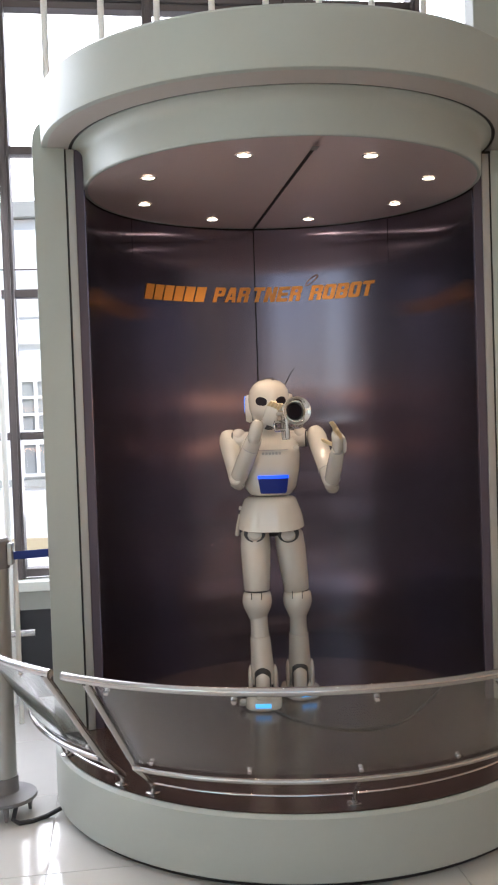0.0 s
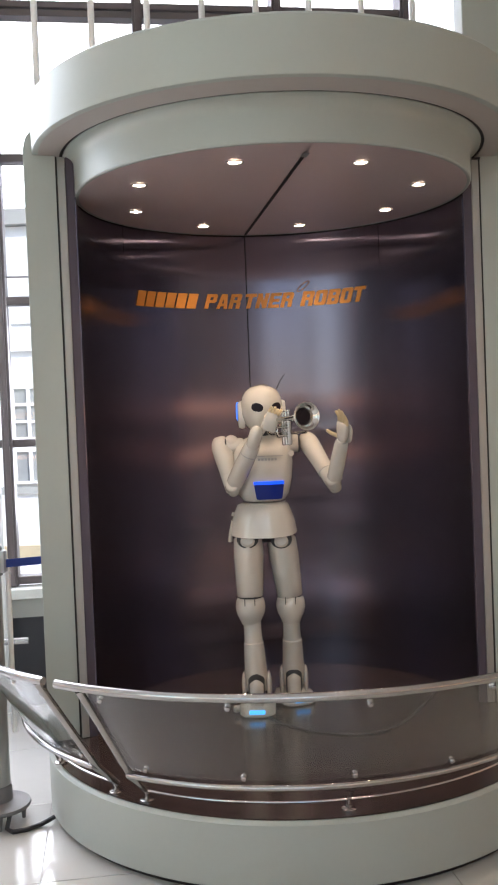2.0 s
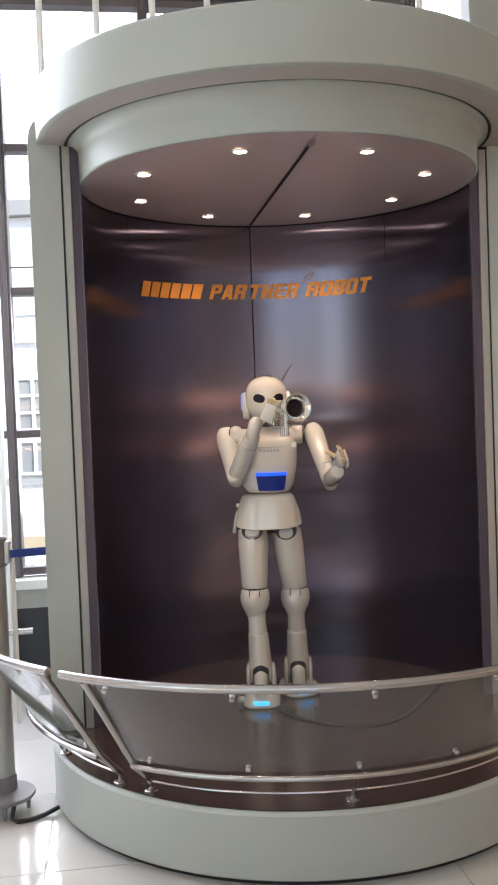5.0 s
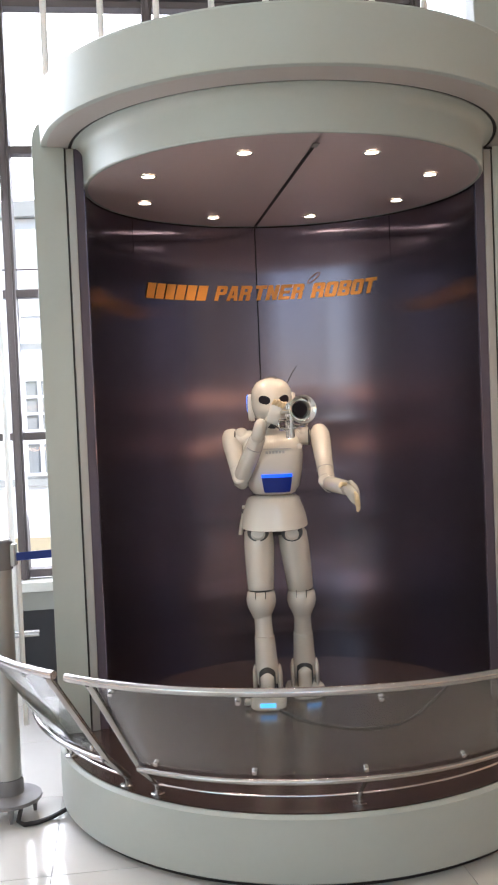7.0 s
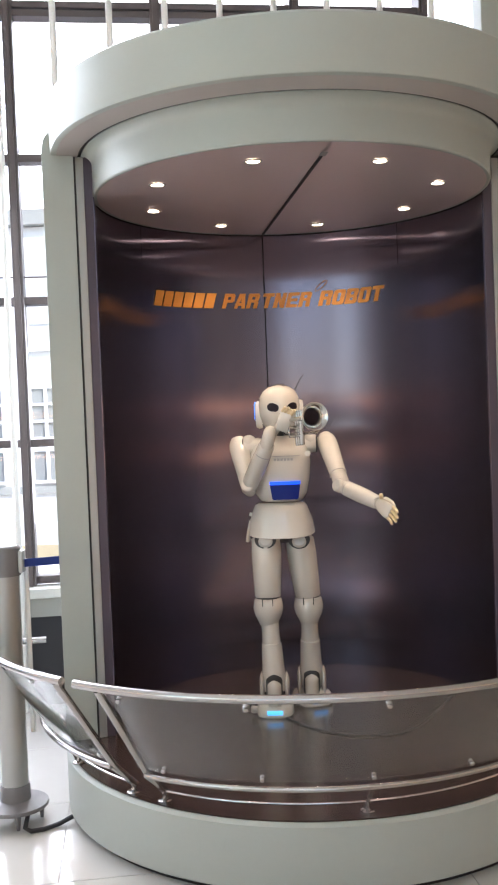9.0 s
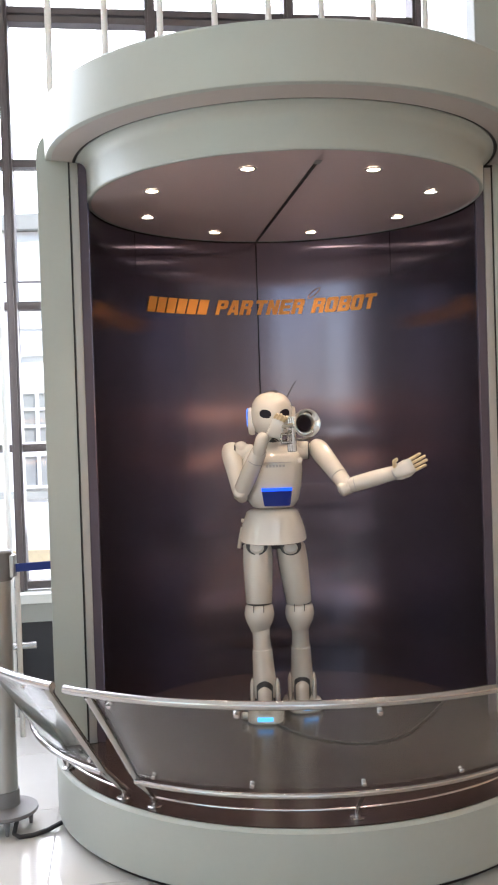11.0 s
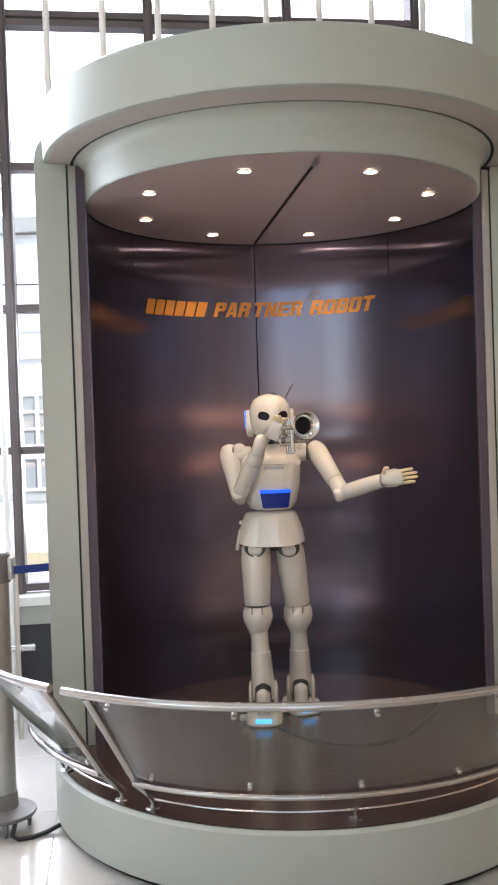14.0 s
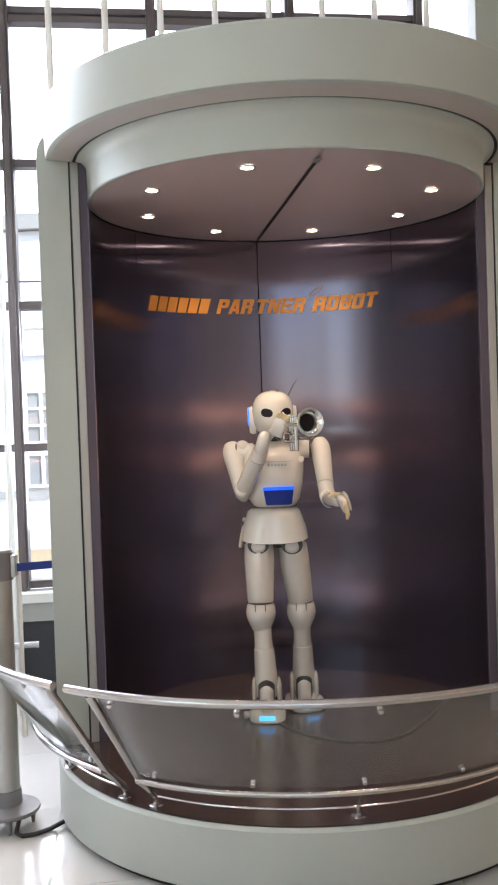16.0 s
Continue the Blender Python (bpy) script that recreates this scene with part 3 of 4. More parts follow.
def guard(name, a0, a1, posts, feet, clamps, joints, label):
    g = empty(name)
    tagged(g, label, "guard rail", "guard rails round the plinth")
    n = int(abs(a1 - a0))
    part("handrail", tube(arc(R_RT, Z_RT, a0, a1, n), 0.0125, 12), CHROME, g, "polished round handrail")
    part("lower_rail", tube(arc(R_RL, Z_RL, min(posts), max(posts), n), 0.0085, 10), CHROME, g)
    part("foot_wire", tube(arc(R_TH, Z_TH, min(posts), max(posts), n), 0.0038, 8), CHROME, g, "thin bottom rod")
    for az in posts:
        part("post", tube([spread(0.90, az, 0.245), rail_point(0, az) + spread(-0.012, az, 0), rail_point(0.97, az)], 0.0115, 12), CHROME, g, "leaning post")
    for az in feet:
        foot(g, az, rail_point(0, az))
    edges = [a0 + 2.5, *joints, a1 - 2.5]
    for b0, b1 in zip(edges, edges[1:]):
        bm = bmesh.new()
        k = max(2, int(abs(b1 - b0) / 2))
        cols = []
        for i in range(k + 1):
            az = b0 + 0.08 + (b1 - b0 - 0.16) * i / k
            cols.append([bm.verts.new(rail_point(f, az) + spread(d, az, -d * 0.6)) for f, d in ((0.05, -0.006), (0.93, -0.006), (0.93, -0.014), (0.05, -0.014))])
        for c, d in zip(cols, cols[1:]):
            bridge(bm, c, d)
        bm.faces.new(cols[0])
        bm.faces.new(cols[-1])
        part("glass_panel", bm, GUARD, g, "clear curved glass panel")
    for az, k in clamps:
        m, _ = between(rail_point(k, az) + spread(-0.01, az), rail_point(k, az) + spread(0.4, az, -0.25))
        clamp(g, m)
    return g


FA = FRONT
guard("guard_rail", GATE[1], FA + 46, (FA - 39.6, FA + 44), (FA - 39.6, FA - 0.5, FA + 44),
      [(FA - 37.2, 0.87), (FA - 18.6, 0.885), (FA - 0.1, 0.88), (FA + 18, 0.88), (FA + 36, 0.88), (FA - 35.6, 0.09), (FA - 18.3, 0.10), (FA - 0.6, 0.10), (FA + 16.6, 0.09), (FA + 34, 0.09)],
      [], "curved polished steel guard rail with clear glass panels")
guard("guard_rail", FA - 94, GATE[0], (FA - 47.6, FA - 90), (FA - 47.6, FA - 70, FA - 90),
      [(FA - 49.5, 0.82), (FA - 56, 0.86), (FA - 50, 0.10), (FA - 66, 0.09)], [FA - 57, FA - 74], "side piece of the steel guard rail with glass")
guard("guard_rail", FA + 51.6, FA + 94, (FA + 53, FA + 90), (FA + 53, FA + 70, FA + 90),
      [(FA + 58, 0.9), (FA + 58, 0.08)], [FA + 74], "far side piece of the steel guard rail with glass")

# Cable that lies on the stage beside the robot.
cable = part("stage_cable", tube([(-0.10, 0.10, 0.2235), (-0.085, -0.04, 0.2235), (-0.03, -0.13, 0.2235), (0.04, -0.198, 0.2235), (0.105, -0.239, 0.2235), (0.165, -0.262, 0.2235), (0.223, -0.269, 0.2235), (0.28, -0.262, 0.2235), (0.334, -0.235, 0.2235), (0.385, -0.185, 0.2235), (0.43, -0.11, 0.2235), (0.50, 0.03, 0.2235), (0.555, 0.15, 0.2235), (0.60, 0.26, 0.2235)], 0.004, 8), RUBBER)
tagged(cable, "thin black cable lying in a curve on the stage", "cable")

# ---- belt barrier post ----
post = empty("barrier_post", pose(-1.02, -0.40, 0))
tagged(post, "grey metal belt barrier post with a blue belt", "barrier post")
part("base_plate", turned([(0.0, 0.052), (0.108, 0.052), (0.112, 0.058), (0.110, 0.066), (0.05, 0.078), (0.044, 0.082), (0, 0.082)], 40), CAP_GREY, post, "dark grey domed base plate")
part("base_collar", turned([(0.0, 0.078), (0.052, 0.078), (0.050, 0.130), (0.0, 0.132)], 32), CAP_GREY, post, "dark grey plastic collar")
part("tube", turned([(0.0, 0.125), (0.046, 0.125), (0.046, 0.86), (0.0, 0.86)], 32), ALU, post, "brushed grey tube")
part("cap", turned([(0.0, 0.85), (0.052, 0.85), (0.052, 0.945), (0.046, 0.952), (0.0, 0.954)], 32), CAP_GREY, post, "dark grey plastic head")
for a in (20, 110, 200, 290):
    p = spread(0.085, a)
    part("leg", turned([(0.0, 0.0), (0.006, 0.0), (0.012, 0.053), (0.0, 0.054)], 12, m=Matrix.Translation(p)), CAP_GREY, post)
part("belt_head", box(0.05, 0.066, -0.02, 0.02, 0.86, 0.935, 0.003), ALU, post, "steel belt clip")
part("side_tube", turned([(0.0, 0.30), (0.009, 0.30), (0.009, 0.90), (0, 0.90)], 14, m=pose(0.062, 0.03, 0)), WHITE_TUBE, post, "slim white upright tube", )
belt = part("barrier_belt", box(0.0, 0.125, -0.0012, 0.0012, -0.014, 0.014, 0.0005), BELT, post, "blue webbing belt", smooth=False, m=pose(0.06, 0.0, 0.890, 0, 0, 24))
wire = part("floor_cable", tube([(-0.96, -0.46, 0.052), (-0.965, -0.49, 0.012), (-0.94, -0.505, 0.008), (-0.90, -0.49, 0.008), (-0.86, -0.45, 0.008), (-0.82, -0.42, 0.02)], 0.008, 8), RUBBER)
tagged(wire, "black rubber cable on the floor by the post", "cable")
hand_bar = empty("window_rail", HALL @ pose(-1.06, 0.90, 0))
tagged(hand_bar, "short steel rail standing before the windows", "rail")
part("bar", tube([(-0.9, 0, 0.372), (0.012, 0, 0.372)], 0.016, 12), CHROME, hand_bar)
part("upright", tube([(-0.25, 0, 0.0), (-0.25, 0, 0.372)], 0.014, 12), CHROME, hand_bar)
part("upright", tube([(-0.8, 0, 0.0), (-0.8, 0, 0.372)], 0.014, 12), CHROME, hand_bar)

# ---- the robot ----
O = Vector((-0.075, 0.05, STAGE_Z))
robot = empty("robot", Matrix.Translation(O))
tagged(robot, "ivory white humanoid robot standing and playing a trumpet", "robot")


def at(x, y, z):
    """A place of the hall in the robot's own space."""
    return Vector((x, y, z)) - O


def limb(name, a, b, sections, mat, parent, label="", side=(0, 1, 0), seg=24):
    """A lofted body from a to b; its rings are (share of the way, rx, ry, ...)."""
    m, length = between(at(*a), at(*b), side)
    return part(name, loft([(s[0] * length, *s[1:]) for s in sections], seg, m=m), mat, parent, label)


def arch(r, depth, low, spring):
    """A body with a round-headed front, r wide to either side, its head springing at the given height."""
    rings = [(low, r, depth, 0, 0, 2.6), (spring, r, depth, 0, 0, 2.6)]
    rings += [(spring + r * math.sin(radians(q)), r * math.cos(radians(q)) + 0.001, depth * (0.6 + 0.4 * math.cos(radians(q))), 0, 0, 2.6) for q in range(15, 91, 15)]
    return loft(rings, 26)


def leg(hip, knee, ankle, toe):
    """One leg: thigh, knee, shin, calf sleeve, ankle fork, foot with its blue light."""
    h, k, a = Vector(hip), Vector(knee), Vector(ankle)
    limb("thigh", h, k, [(-0.02, 0.030, 0.034), (0.0, 0.044, 0.046), (0.06, 0.056, 0.057), (0.3, 0.0585, 0.06), (0.7, 0.054, 0.056), (0.93, 0.051, 0.052), (0.955, 0.049, 0.050)], SHELL, robot, side=(1, 0, 0))
    limb("hip_cover", h + Vector((0, -0.038, -0.018)), h + Vector((0, -0.062, -0.012)), [(0, 0.030, 0.026), (0.7, 0.031, 0.027), (1.0, 0.022, 0.019)], SHELL, robot, side=(1, 0, 0))
    limb("hip_gap", h + Vector((0, -0.030, -0.012)), h + Vector((0, -0.058, -0.010)), [(0, 0.042, 0.036), (1.0, 0.041, 0.035)], JOINT, robot, side=(1, 0, 0))
    limb("knee_gap", k + (h - k) * 0.07, k, [(0, 0.045, 0.046), (1, 0.045, 0.046)], JOINT, robot, side=(1, 0, 0))
    kn = part("knee", loft([(-0.085, 0.036, 0.038), (-0.07, 0.042, 0.046), (-0.045, 0.054, 0.056), (-0.02, 0.0585, 0.059), (0.0, 0.056, 0.056), (0.014, 0.052, 0.052), (0.017, 0.048, 0.048)], 26,
                     m=Matrix.Translation(at(*k) + Vector((0, 0, -0.010)))), SHELL, robot)
    for s in (-1, 1):
        part("knee_slot", box(s * 0.019 - 0.0015, s * 0.019 + 0.0015, -0.058, -0.05, -0.016, 0.012, m=Matrix.Translation(at(*k))), JOINT, kn, smooth=False)
    limb("shin", k + (a - k) * 0.2, a + (k - a) * 0.38, [(0, 0.036, 0.038), (0.4, 0.034, 0.036), (1, 0.037, 0.038)], SHELL, robot, side=(1, 0, 0))
    limb("calf_sleeve", a + (k - a) * 0.47, a + (k - a) * -0.12, [(0, 0.036, 0.038), (0.015, 0.039, 0.041), (0.45, 0.0425, 0.044), (0.8, 0.047, 0.046), (0.97, 0.047, 0.044), (1, 0.044, 0.041)], SHELL, robot, side=(1, 0, 0))
    for s in (-1, 1):
        part("ankle_plate", loft([(-0.070, 0.007, 0.026), (-0.050, 0.010, 0.036), (-0.005, 0.011, 0.040), (0.020, 0.010, 0.036), (0.036, 0.006, 0.024), (0.042, 0.003, 0.012)], 18, m=Matrix.Translation(at(a.x + s * 0.0475, a.y - 0.004, a.z - 0.008))), SHELL, robot)
    # A solid near-black arch, coloured as the shade in the sleeve's rounded front opening, and the ankle's dome within
    # it.
    part("ankle_gap_shade", arch(0.0330, 0.036, -0.085, 0.002), JOINT, robot, m=Matrix.Translation(at(a.x, a.y - 0.018, a.z)))
    part("ankle", arch(0.0290, 0.042, -0.085, -0.013), SHELL, robot, m=Matrix.Translation(at(a.x, a.y - 0.022, a.z)))
    fm = Matrix.Translation(at(a.x, a.y + 0.024, O.z)) @ pose(0, 0, 0, 0, 0, toe)
    ft = part("foot", loft([(0.0, 0.066, 0.080, 0, 0, 3.2), (0.006, 0.071, 0.086, 0, 0, 3.2), (0.030, 0.071, 0.086, 0, 0, 3), (0.046, 0.064, 0.077, 0, 0, 2.8), (0.058, 0.046, 0.058, 0, -0.012, 2.4), (0.066, 0.036, 0.044, 0, -0.018)], 32, m=fm), SHELL, robot)
    part("foot_light", box(-0.030, 0.030, -0.0885, -0.080, 0.014, 0.031, 0.003, m=fm), CYAN_LIGHT, ft, "glowing cyan foot light")
    part("foot_knob", turned([(0, -0.012), (0.012, -0.012), (0.014, 0.008), (0.009, 0.014), (0, 0.015)], 14, m=fm @ pose(-0.078, -0.03, 0.022, 0, -90, 0)), ALU, ft, "grey round side knob")


leg((-0.141, 0.035, 0.905), (-0.141, 0.02, 0.660), (-0.128, 0.01, 0.350), 0)
leg((-0.014, 0.075, 0.895), (0.013, 0.100, 0.645), (0.015, 0.140, 0.335), 22)

part("pelvis", loft([(0.0, 0.04, 0.035), (0.03, 0.075, 0.045), (0.09, 0.085, 0.055), (0.1, 0.06, 0.05)], 24, m=Matrix.Translation(at(-0.08, 0.055, 0.875))), JOINT, robot)
part("hip_skirt", loft([(0.010, 0.123, 0.092, 0, 0, 2.6, 0.20), (0.014, 0.130, 0.098, 0, 0, 2.6, 0.20), (0.055, 0.123, 0.093, 0, 0, 2.5, 0.08), (0.095, 0.108, 0.084, 0, 0, 2.4), (0.115, 0.100, 0.078, 0, 0, 2.3),
     (0.124, 0.088, 0.066, 0, 0, 2.2)], 40, m=Matrix.Translation(at(-0.080, 0.05, 0.905))), SHELL, robot, "ivory hip skirt")
part("hip_flap", loft([(-0.012, 0.010, 0.05, 0, 0, 2.6), (0.03, 0.009, 0.052, 0, 0, 2.6), (0.07, 0.005, 0.045, 0, 0, 2.6)], 16, m=Matrix.Translation(at(-0.209, 0.055, 0.895)) @ pose(0, 0, 0, 0, 9, 0)), SHELL, robot)
part("hip_knob", turned([(0, 0), (0.008, 0), (0.008, 0.014), (0, 0.016)], 12, m=Matrix.Translation(at(-0.186, 0.03, 0.985)) @ pose(0, 0, 0, 0, -80, 0)), SHELL, robot)

# Upper body: its parts turn together about the waist.
WAIST = Vector((0, 0.01, 0))
torso = part("torso", loft([(0.0, 0.072, 0.062, 0, 0, 2.3), (0.006, 0.084, 0.070, 0, 0, 2.4), (0.03, 0.100, 0.080, 0, 0, 2.5), (0.09, 0.112, 0.086, 0, 0, 2.6), (0.15, 0.117, 0.088, 0, 0, 2.6), (0.185, 0.115, 0.085, 0, 0, 2.6),
             (0.215, 0.106, 0.074, 0, 0.006, 2.5), (0.236, 0.080, 0.055, 0, 0.014, 2.3), (0.250, 0.045, 0.042, 0, 0.018), (0.258, 0.036, 0.036, 0, 0.018)], 40, m=Matrix.Translation(at(-0.075, 0.055, 1.033))), SHELL, robot, "ivory chest shell")


def on_chest(x, z):
    """A place on the front of the chest at x, z."""
    rx, ry = 0.113, 0.087
    u = min(0.98, abs(x) / rx)
    return at(-0.075 + x, 0.055 - ry * (1 - u ** 2.6) ** (1 / 2.6), z)


def chest_sheet(outline, lift, thick=0.002, cuts=8):
    """A thin sheet that follows the chest: outline gives (z, half-width) from top to bottom, about a middle."""
    bm = bmesh.new()
    grid = []
    for d in (lift, lift - thick - 0.006):
        grid.append([[bm.verts.new(on_chest(c + w * (2 * i / cuts - 1), z) + Vector((0, -d, 0))) for i in range(cuts + 1)] for z, c, w in outline])
    for g in grid:
        for a, b in zip(g, g[1:]):
            bridge(bm, a, b, closed=False)
    rim = [[g[0][i] for i in range(cuts + 1)] + [r[-1] for r in g[1:-1]] + [g[-1][i] for i in range(cuts, -1, -1)] + [r[0] for r in g[-2:0:-1]] for g in grid]
    bridge(bm, *rim)
    return bm


part("chest_screen", chest_sheet([(1.102, 0.016, 0.0565), (1.085, 0.016, 0.055), (1.05, 0.016, 0.0495), (1.044, 0.016, 0.046)], 0.0035), BLUE_SCREEN, torso, "deep blue glowing chest screen")
part("screen_glow", chest_sheet([(1.112, 0.016, 0.058), (1.100, 0.016, 0.0575)], 0.0045), BLUE_LIGHT, torso, "bright blue light bar")
part("collar_line", chest_sheet([(1.2085, 0.008, 0.066), (1.2065, 0.008, 0.066)], 0.0022), LINE_GREY, torso, "thin grey collar joint")
for i in range(6):
    part("name_bar", chest_sheet([(1.199, -0.018 + 0.0125 * i, 0.0045), (1.190, -0.018 + 0.0125 * i, 0.0045)], 0.0028, cuts=2), LINE_GREY, torso, smooth=False)
for s in (-1, 1):
    sm = Matrix.Translation(at(-0.075 + s * 0.072, 0.055, 1.246)) @ pose(0, 0, 0, 0, s * 90, 0)
    part("shoulder_joint", turned([(0, 0.0), (0.030, 0.0), (0.033, 0.008), (0.033, 0.062), (0.030, 0.068), (0, 0.069)], 24, m=sm), SHELL, torso)
    part("shoulder_ring", turned([(0, 0.066), (0.0345, 0.066), (0.0345, 0.071), (0, 0.071)], 24, m=sm), JOINT, torso, "black ring at the shoulder")
for s in (-1, 1):
    part("shoulder_cap", loft([(0.029 * math.sin(radians(q)), 0.029 * math.cos(radians(q)) + 0.0005, 0.029 * math.cos(radians(q)) + 0.0005) for q in range(-90, 91, 18)], 20,
         m=Matrix.Translation(at(-0.075 + s * 0.118, 0.052, 1.262))), SHELL, torso, "round ivory shoulder cap")
part("shoulder_bolt", turned([(0, 0), (0.011, 0), (0.011, 0.01), (0, 0.012)], 14, m=Matrix.Translation(at(0.03, -0.012, 1.214)) @ pose(0, 0, 0, 90, 0, 0)), SHELL, torso)
part("neck", turned([(0.03, -0.02), (0.03, 0.06)], 20, m=Matrix.Translation(at(-0.072, 0.06, 1.27))), JOINT, torso)

head = part("head", loft([(-0.092, 0.030, 0.038, 0, -0.006), (-0.086, 0.046, 0.056, 0, -0.008), (-0.065, 0.064, 0.078, 0, -0.008), (-0.03, 0.076, 0.090, 0, -0.006), (0.01, 0.080, 0.094, 0, 0), (0.04, 0.076, 0.089, 0, 0.002),
            (0.062, 0.064, 0.075, 0, 0.004), (0.076, 0.046, 0.055, 0, 0.005), (0.084, 0.024, 0.03, 0, 0.005), (0.086, 0.008, 0.01, 0, 0.005)], 40), SHELL, robot, "ivory rounded head",
            m=Matrix.Translation(at(-0.071, 0.045, 1.392)))


def on_head(x, z, out=0.0):
    """The pose of a disc on the face at x, z, facing outwards."""
    rx, ry = 0.080, 0.093
    y = -ry * math.sqrt(max(0.05, 1 - (x / rx) ** 2 - (z / 0.13) ** 2))
    n = Vector((x / rx ** 2, y / ry ** 2, z / 0.13 ** 2)).normalized()
    m = n.to_track_quat("Z", "Y").to_matrix().to_4x4()
    m.translation = Vector((x, y, z)) + n * out
    return m


for x in (-0.022, 0.050):
    part("eye", loft([(-0.012, 0.0240, 0.0172, 0, 0, 2.3), (0.0018, 0.0230, 0.0162, 0, 0, 2.3), (0.0022, 0.020, 0.013, 0, 0, 2.3)], 22, m=on_head(x, -0.001) @ pose(0, 0, 0, 0, 0, -14 if x < 0 else 14)), EYE, head, "dark oval eye")
for s in (-1, 1):
    em = Matrix.Translation((s * 0.074, 0.012, -0.026)) @ pose(0, 0, 0, 0, s * 90, 0)
    ear = part("ear", loft([(-0.008, 0.052, 0.030, 0, 0, 2.2), (0.004, 0.055, 0.032, 0, 0, 2.2), (0.016, 0.050, 0.028, 0, 0, 2.2), (0.019, 0.040, 0.02, 0, 0, 2.2)], 26, m=em), SHELL, head)
    if s < 0:
        part("ear_light", loft([(0.002, 0.036, 0.018), (0.0205, 0.036, 0.018), (0.0235, 0.029, 0.013)], 22, m=em @ pose(-s * 0.014, 0.014, 0)), EAR_LIGHT, ear, "glowing blue ear light")
part("crown_slot", loft([(-0.010, 0.023, 0.016, 0, 0, 3), (0.003, 0.022, 0.015, 0, 0, 3)], 18, m=Matrix.Translation((0.004, -0.025, 0.0802)) @ pose(0, 0, 0, 22, 0, 0)), EYE, head, "dark slot on the crown")
part("antenna", tube([(0.05, 0.05, 0.03), (0.064, 0.06, 0.07), (0.082, 0.065, 0.105), (0.100, 0.066, 0.128)], [0.0028, 0.0024, 0.0018, 0.001], 6), JOINT, head, "thin dark flexible antenna")

# The arm that works the valves.
SH = Vector((-0.230, 0.055, 1.240))
EL = Vector((-0.196, -0.02, 1.092))
WR = Vector((-0.112, -0.112, 1.268))


def upper_arm_mesh(length):
    return loft([(-0.046, 0.012, 0.014), (-0.040, 0.026, 0.027), (-0.02, 0.036, 0.037), (0.0, 0.039, 0.040), (0.03, 0.038, 0.039), (length * 0.55, 0.033, 0.034), (length * 0.70, 0.031, 0.032),
                 (length * 0.712, 0.0298, 0.031), (length * 0.72, 0.031, 0.032), (length - 0.02, 0.030, 0.031), (length + 0.012, 0.026, 0.028), (length + 0.024, 0.015, 0.017)], 26)


def elbow_disc(parent, m):
    part("elbow_cap", turned([(0, -0.034), (0.020, -0.034), (0.025, -0.030), (0.027, -0.02), (0.027, 0.02), (0.025, 0.030), (0.020, 0.034), (0, 0.034)], 22, m=m), SHELL, parent)


def forearm_mesh(length, k=1.0):
    return loft([(z, rx * k, ry * k) for z, rx, ry in [(-0.012, 0.018, 0.018), (0.004, 0.026, 0.025), (0.03, 0.0295, 0.028), (length * 0.5, 0.030, 0.0285), (length * 0.85, 0.027, 0.026), (length - 0.012, 0.0245, 0.0235), (length - 0.006, 0.021, 0.020)]], 26)


m, n1 = between(at(*SH), at(*EL), (0, -1, 0))
horn_arm = part("upper_arm", upper_arm_mesh(n1), SHELL, robot, "ivory upper arm", m=m)
elbow_disc(horn_arm, pose(0, 0, n1, 0, 90, 0))
m, n2 = between(at(*EL), at(*WR), (1, 0, 0))
horn_fore = part("forearm", forearm_mesh(n2, 1.12), SHELL, robot, "ivory forearm", m=m)
part("forearm_joint", turned([(0.0315, -0.0015), (0.0328, 0.0), (0.0315, 0.0015)], 22, m=pose(0, 0, n2 * 0.72)), LINE_GREY, horn_fore)
m, n3 = between(at(-0.064, -0.138, 1.315), at(-0.039, -0.143, 1.375), (0, -1, 0))
horn_hand = part("hand", loft([(-0.010, 0.006, 0.020, 0, 0.006, 4), (-0.004, 0.010, 0.0265, 0, 0.006, 4), (0.030, 0.011, 0.0265, 0, 0.003, 4), (0.056, 0.010, 0.0235, 0, 0, 4), (0.064, 0.006, 0.018, 0, 0, 4)], 28), SHELL, robot, "flat ivory back of the hand", m=m)
pm, pn = between(at(-0.118, -0.118, 1.258), at(-0.102, -0.130, 1.310), (0, -1, 0))
part("wrist", loft([(-0.018, 0.017, 0.017), (-0.006, 0.0235, 0.0235), (0.02, 0.0250, 0.0250), (pn - 0.01, 0.0245, 0.0245), (pn + 0.006, 0.019, 0.019), (pn + 0.014, 0.008, 0.008)], 22, m=m.inverted() @ pm), SHELL, horn_hand, "rounded ivory wrist piece")
qm, qn = between(at(-0.100, -0.112, 1.280), at(-0.064, -0.126, 1.335), (0, -1, 0))
part("palm_link", loft([(0.0, 0.010, 0.010), (qn, 0.008, 0.016)], 16, m=m.inverted() @ qm), SHELL, horn_hand)


def finger(parent, base, tip, curl, mat=FINGER, r=0.0065):
    a, b = Vector(base), Vector(tip)
    c = (a + b) / 2 + Vector(curl)
    part("finger", tube([a, (a + c) / 2, c, (c + b) / 2, b, b + (b - c).normalized() * 0.004], [r, r * 1.02, r, r * 0.95, r * 0.85, r * 0.35], 8), mat, parent)


for i in range(4):
    finger(horn_hand, (0.004, -0.017 + 0.0115 * i, 0.058), (-0.006, -0.012 + 0.0125 * i, 0.074 + 0.004 * (i % 2)), (0.014, 0.002, 0.008), FINGER, 0.0062)
finger(horn_hand, (-0.010, -0.018, 0.030), (-0.026, -0.006, 0.052), (-0.004, -0.004, 0.0), FINGER, 0.0070)

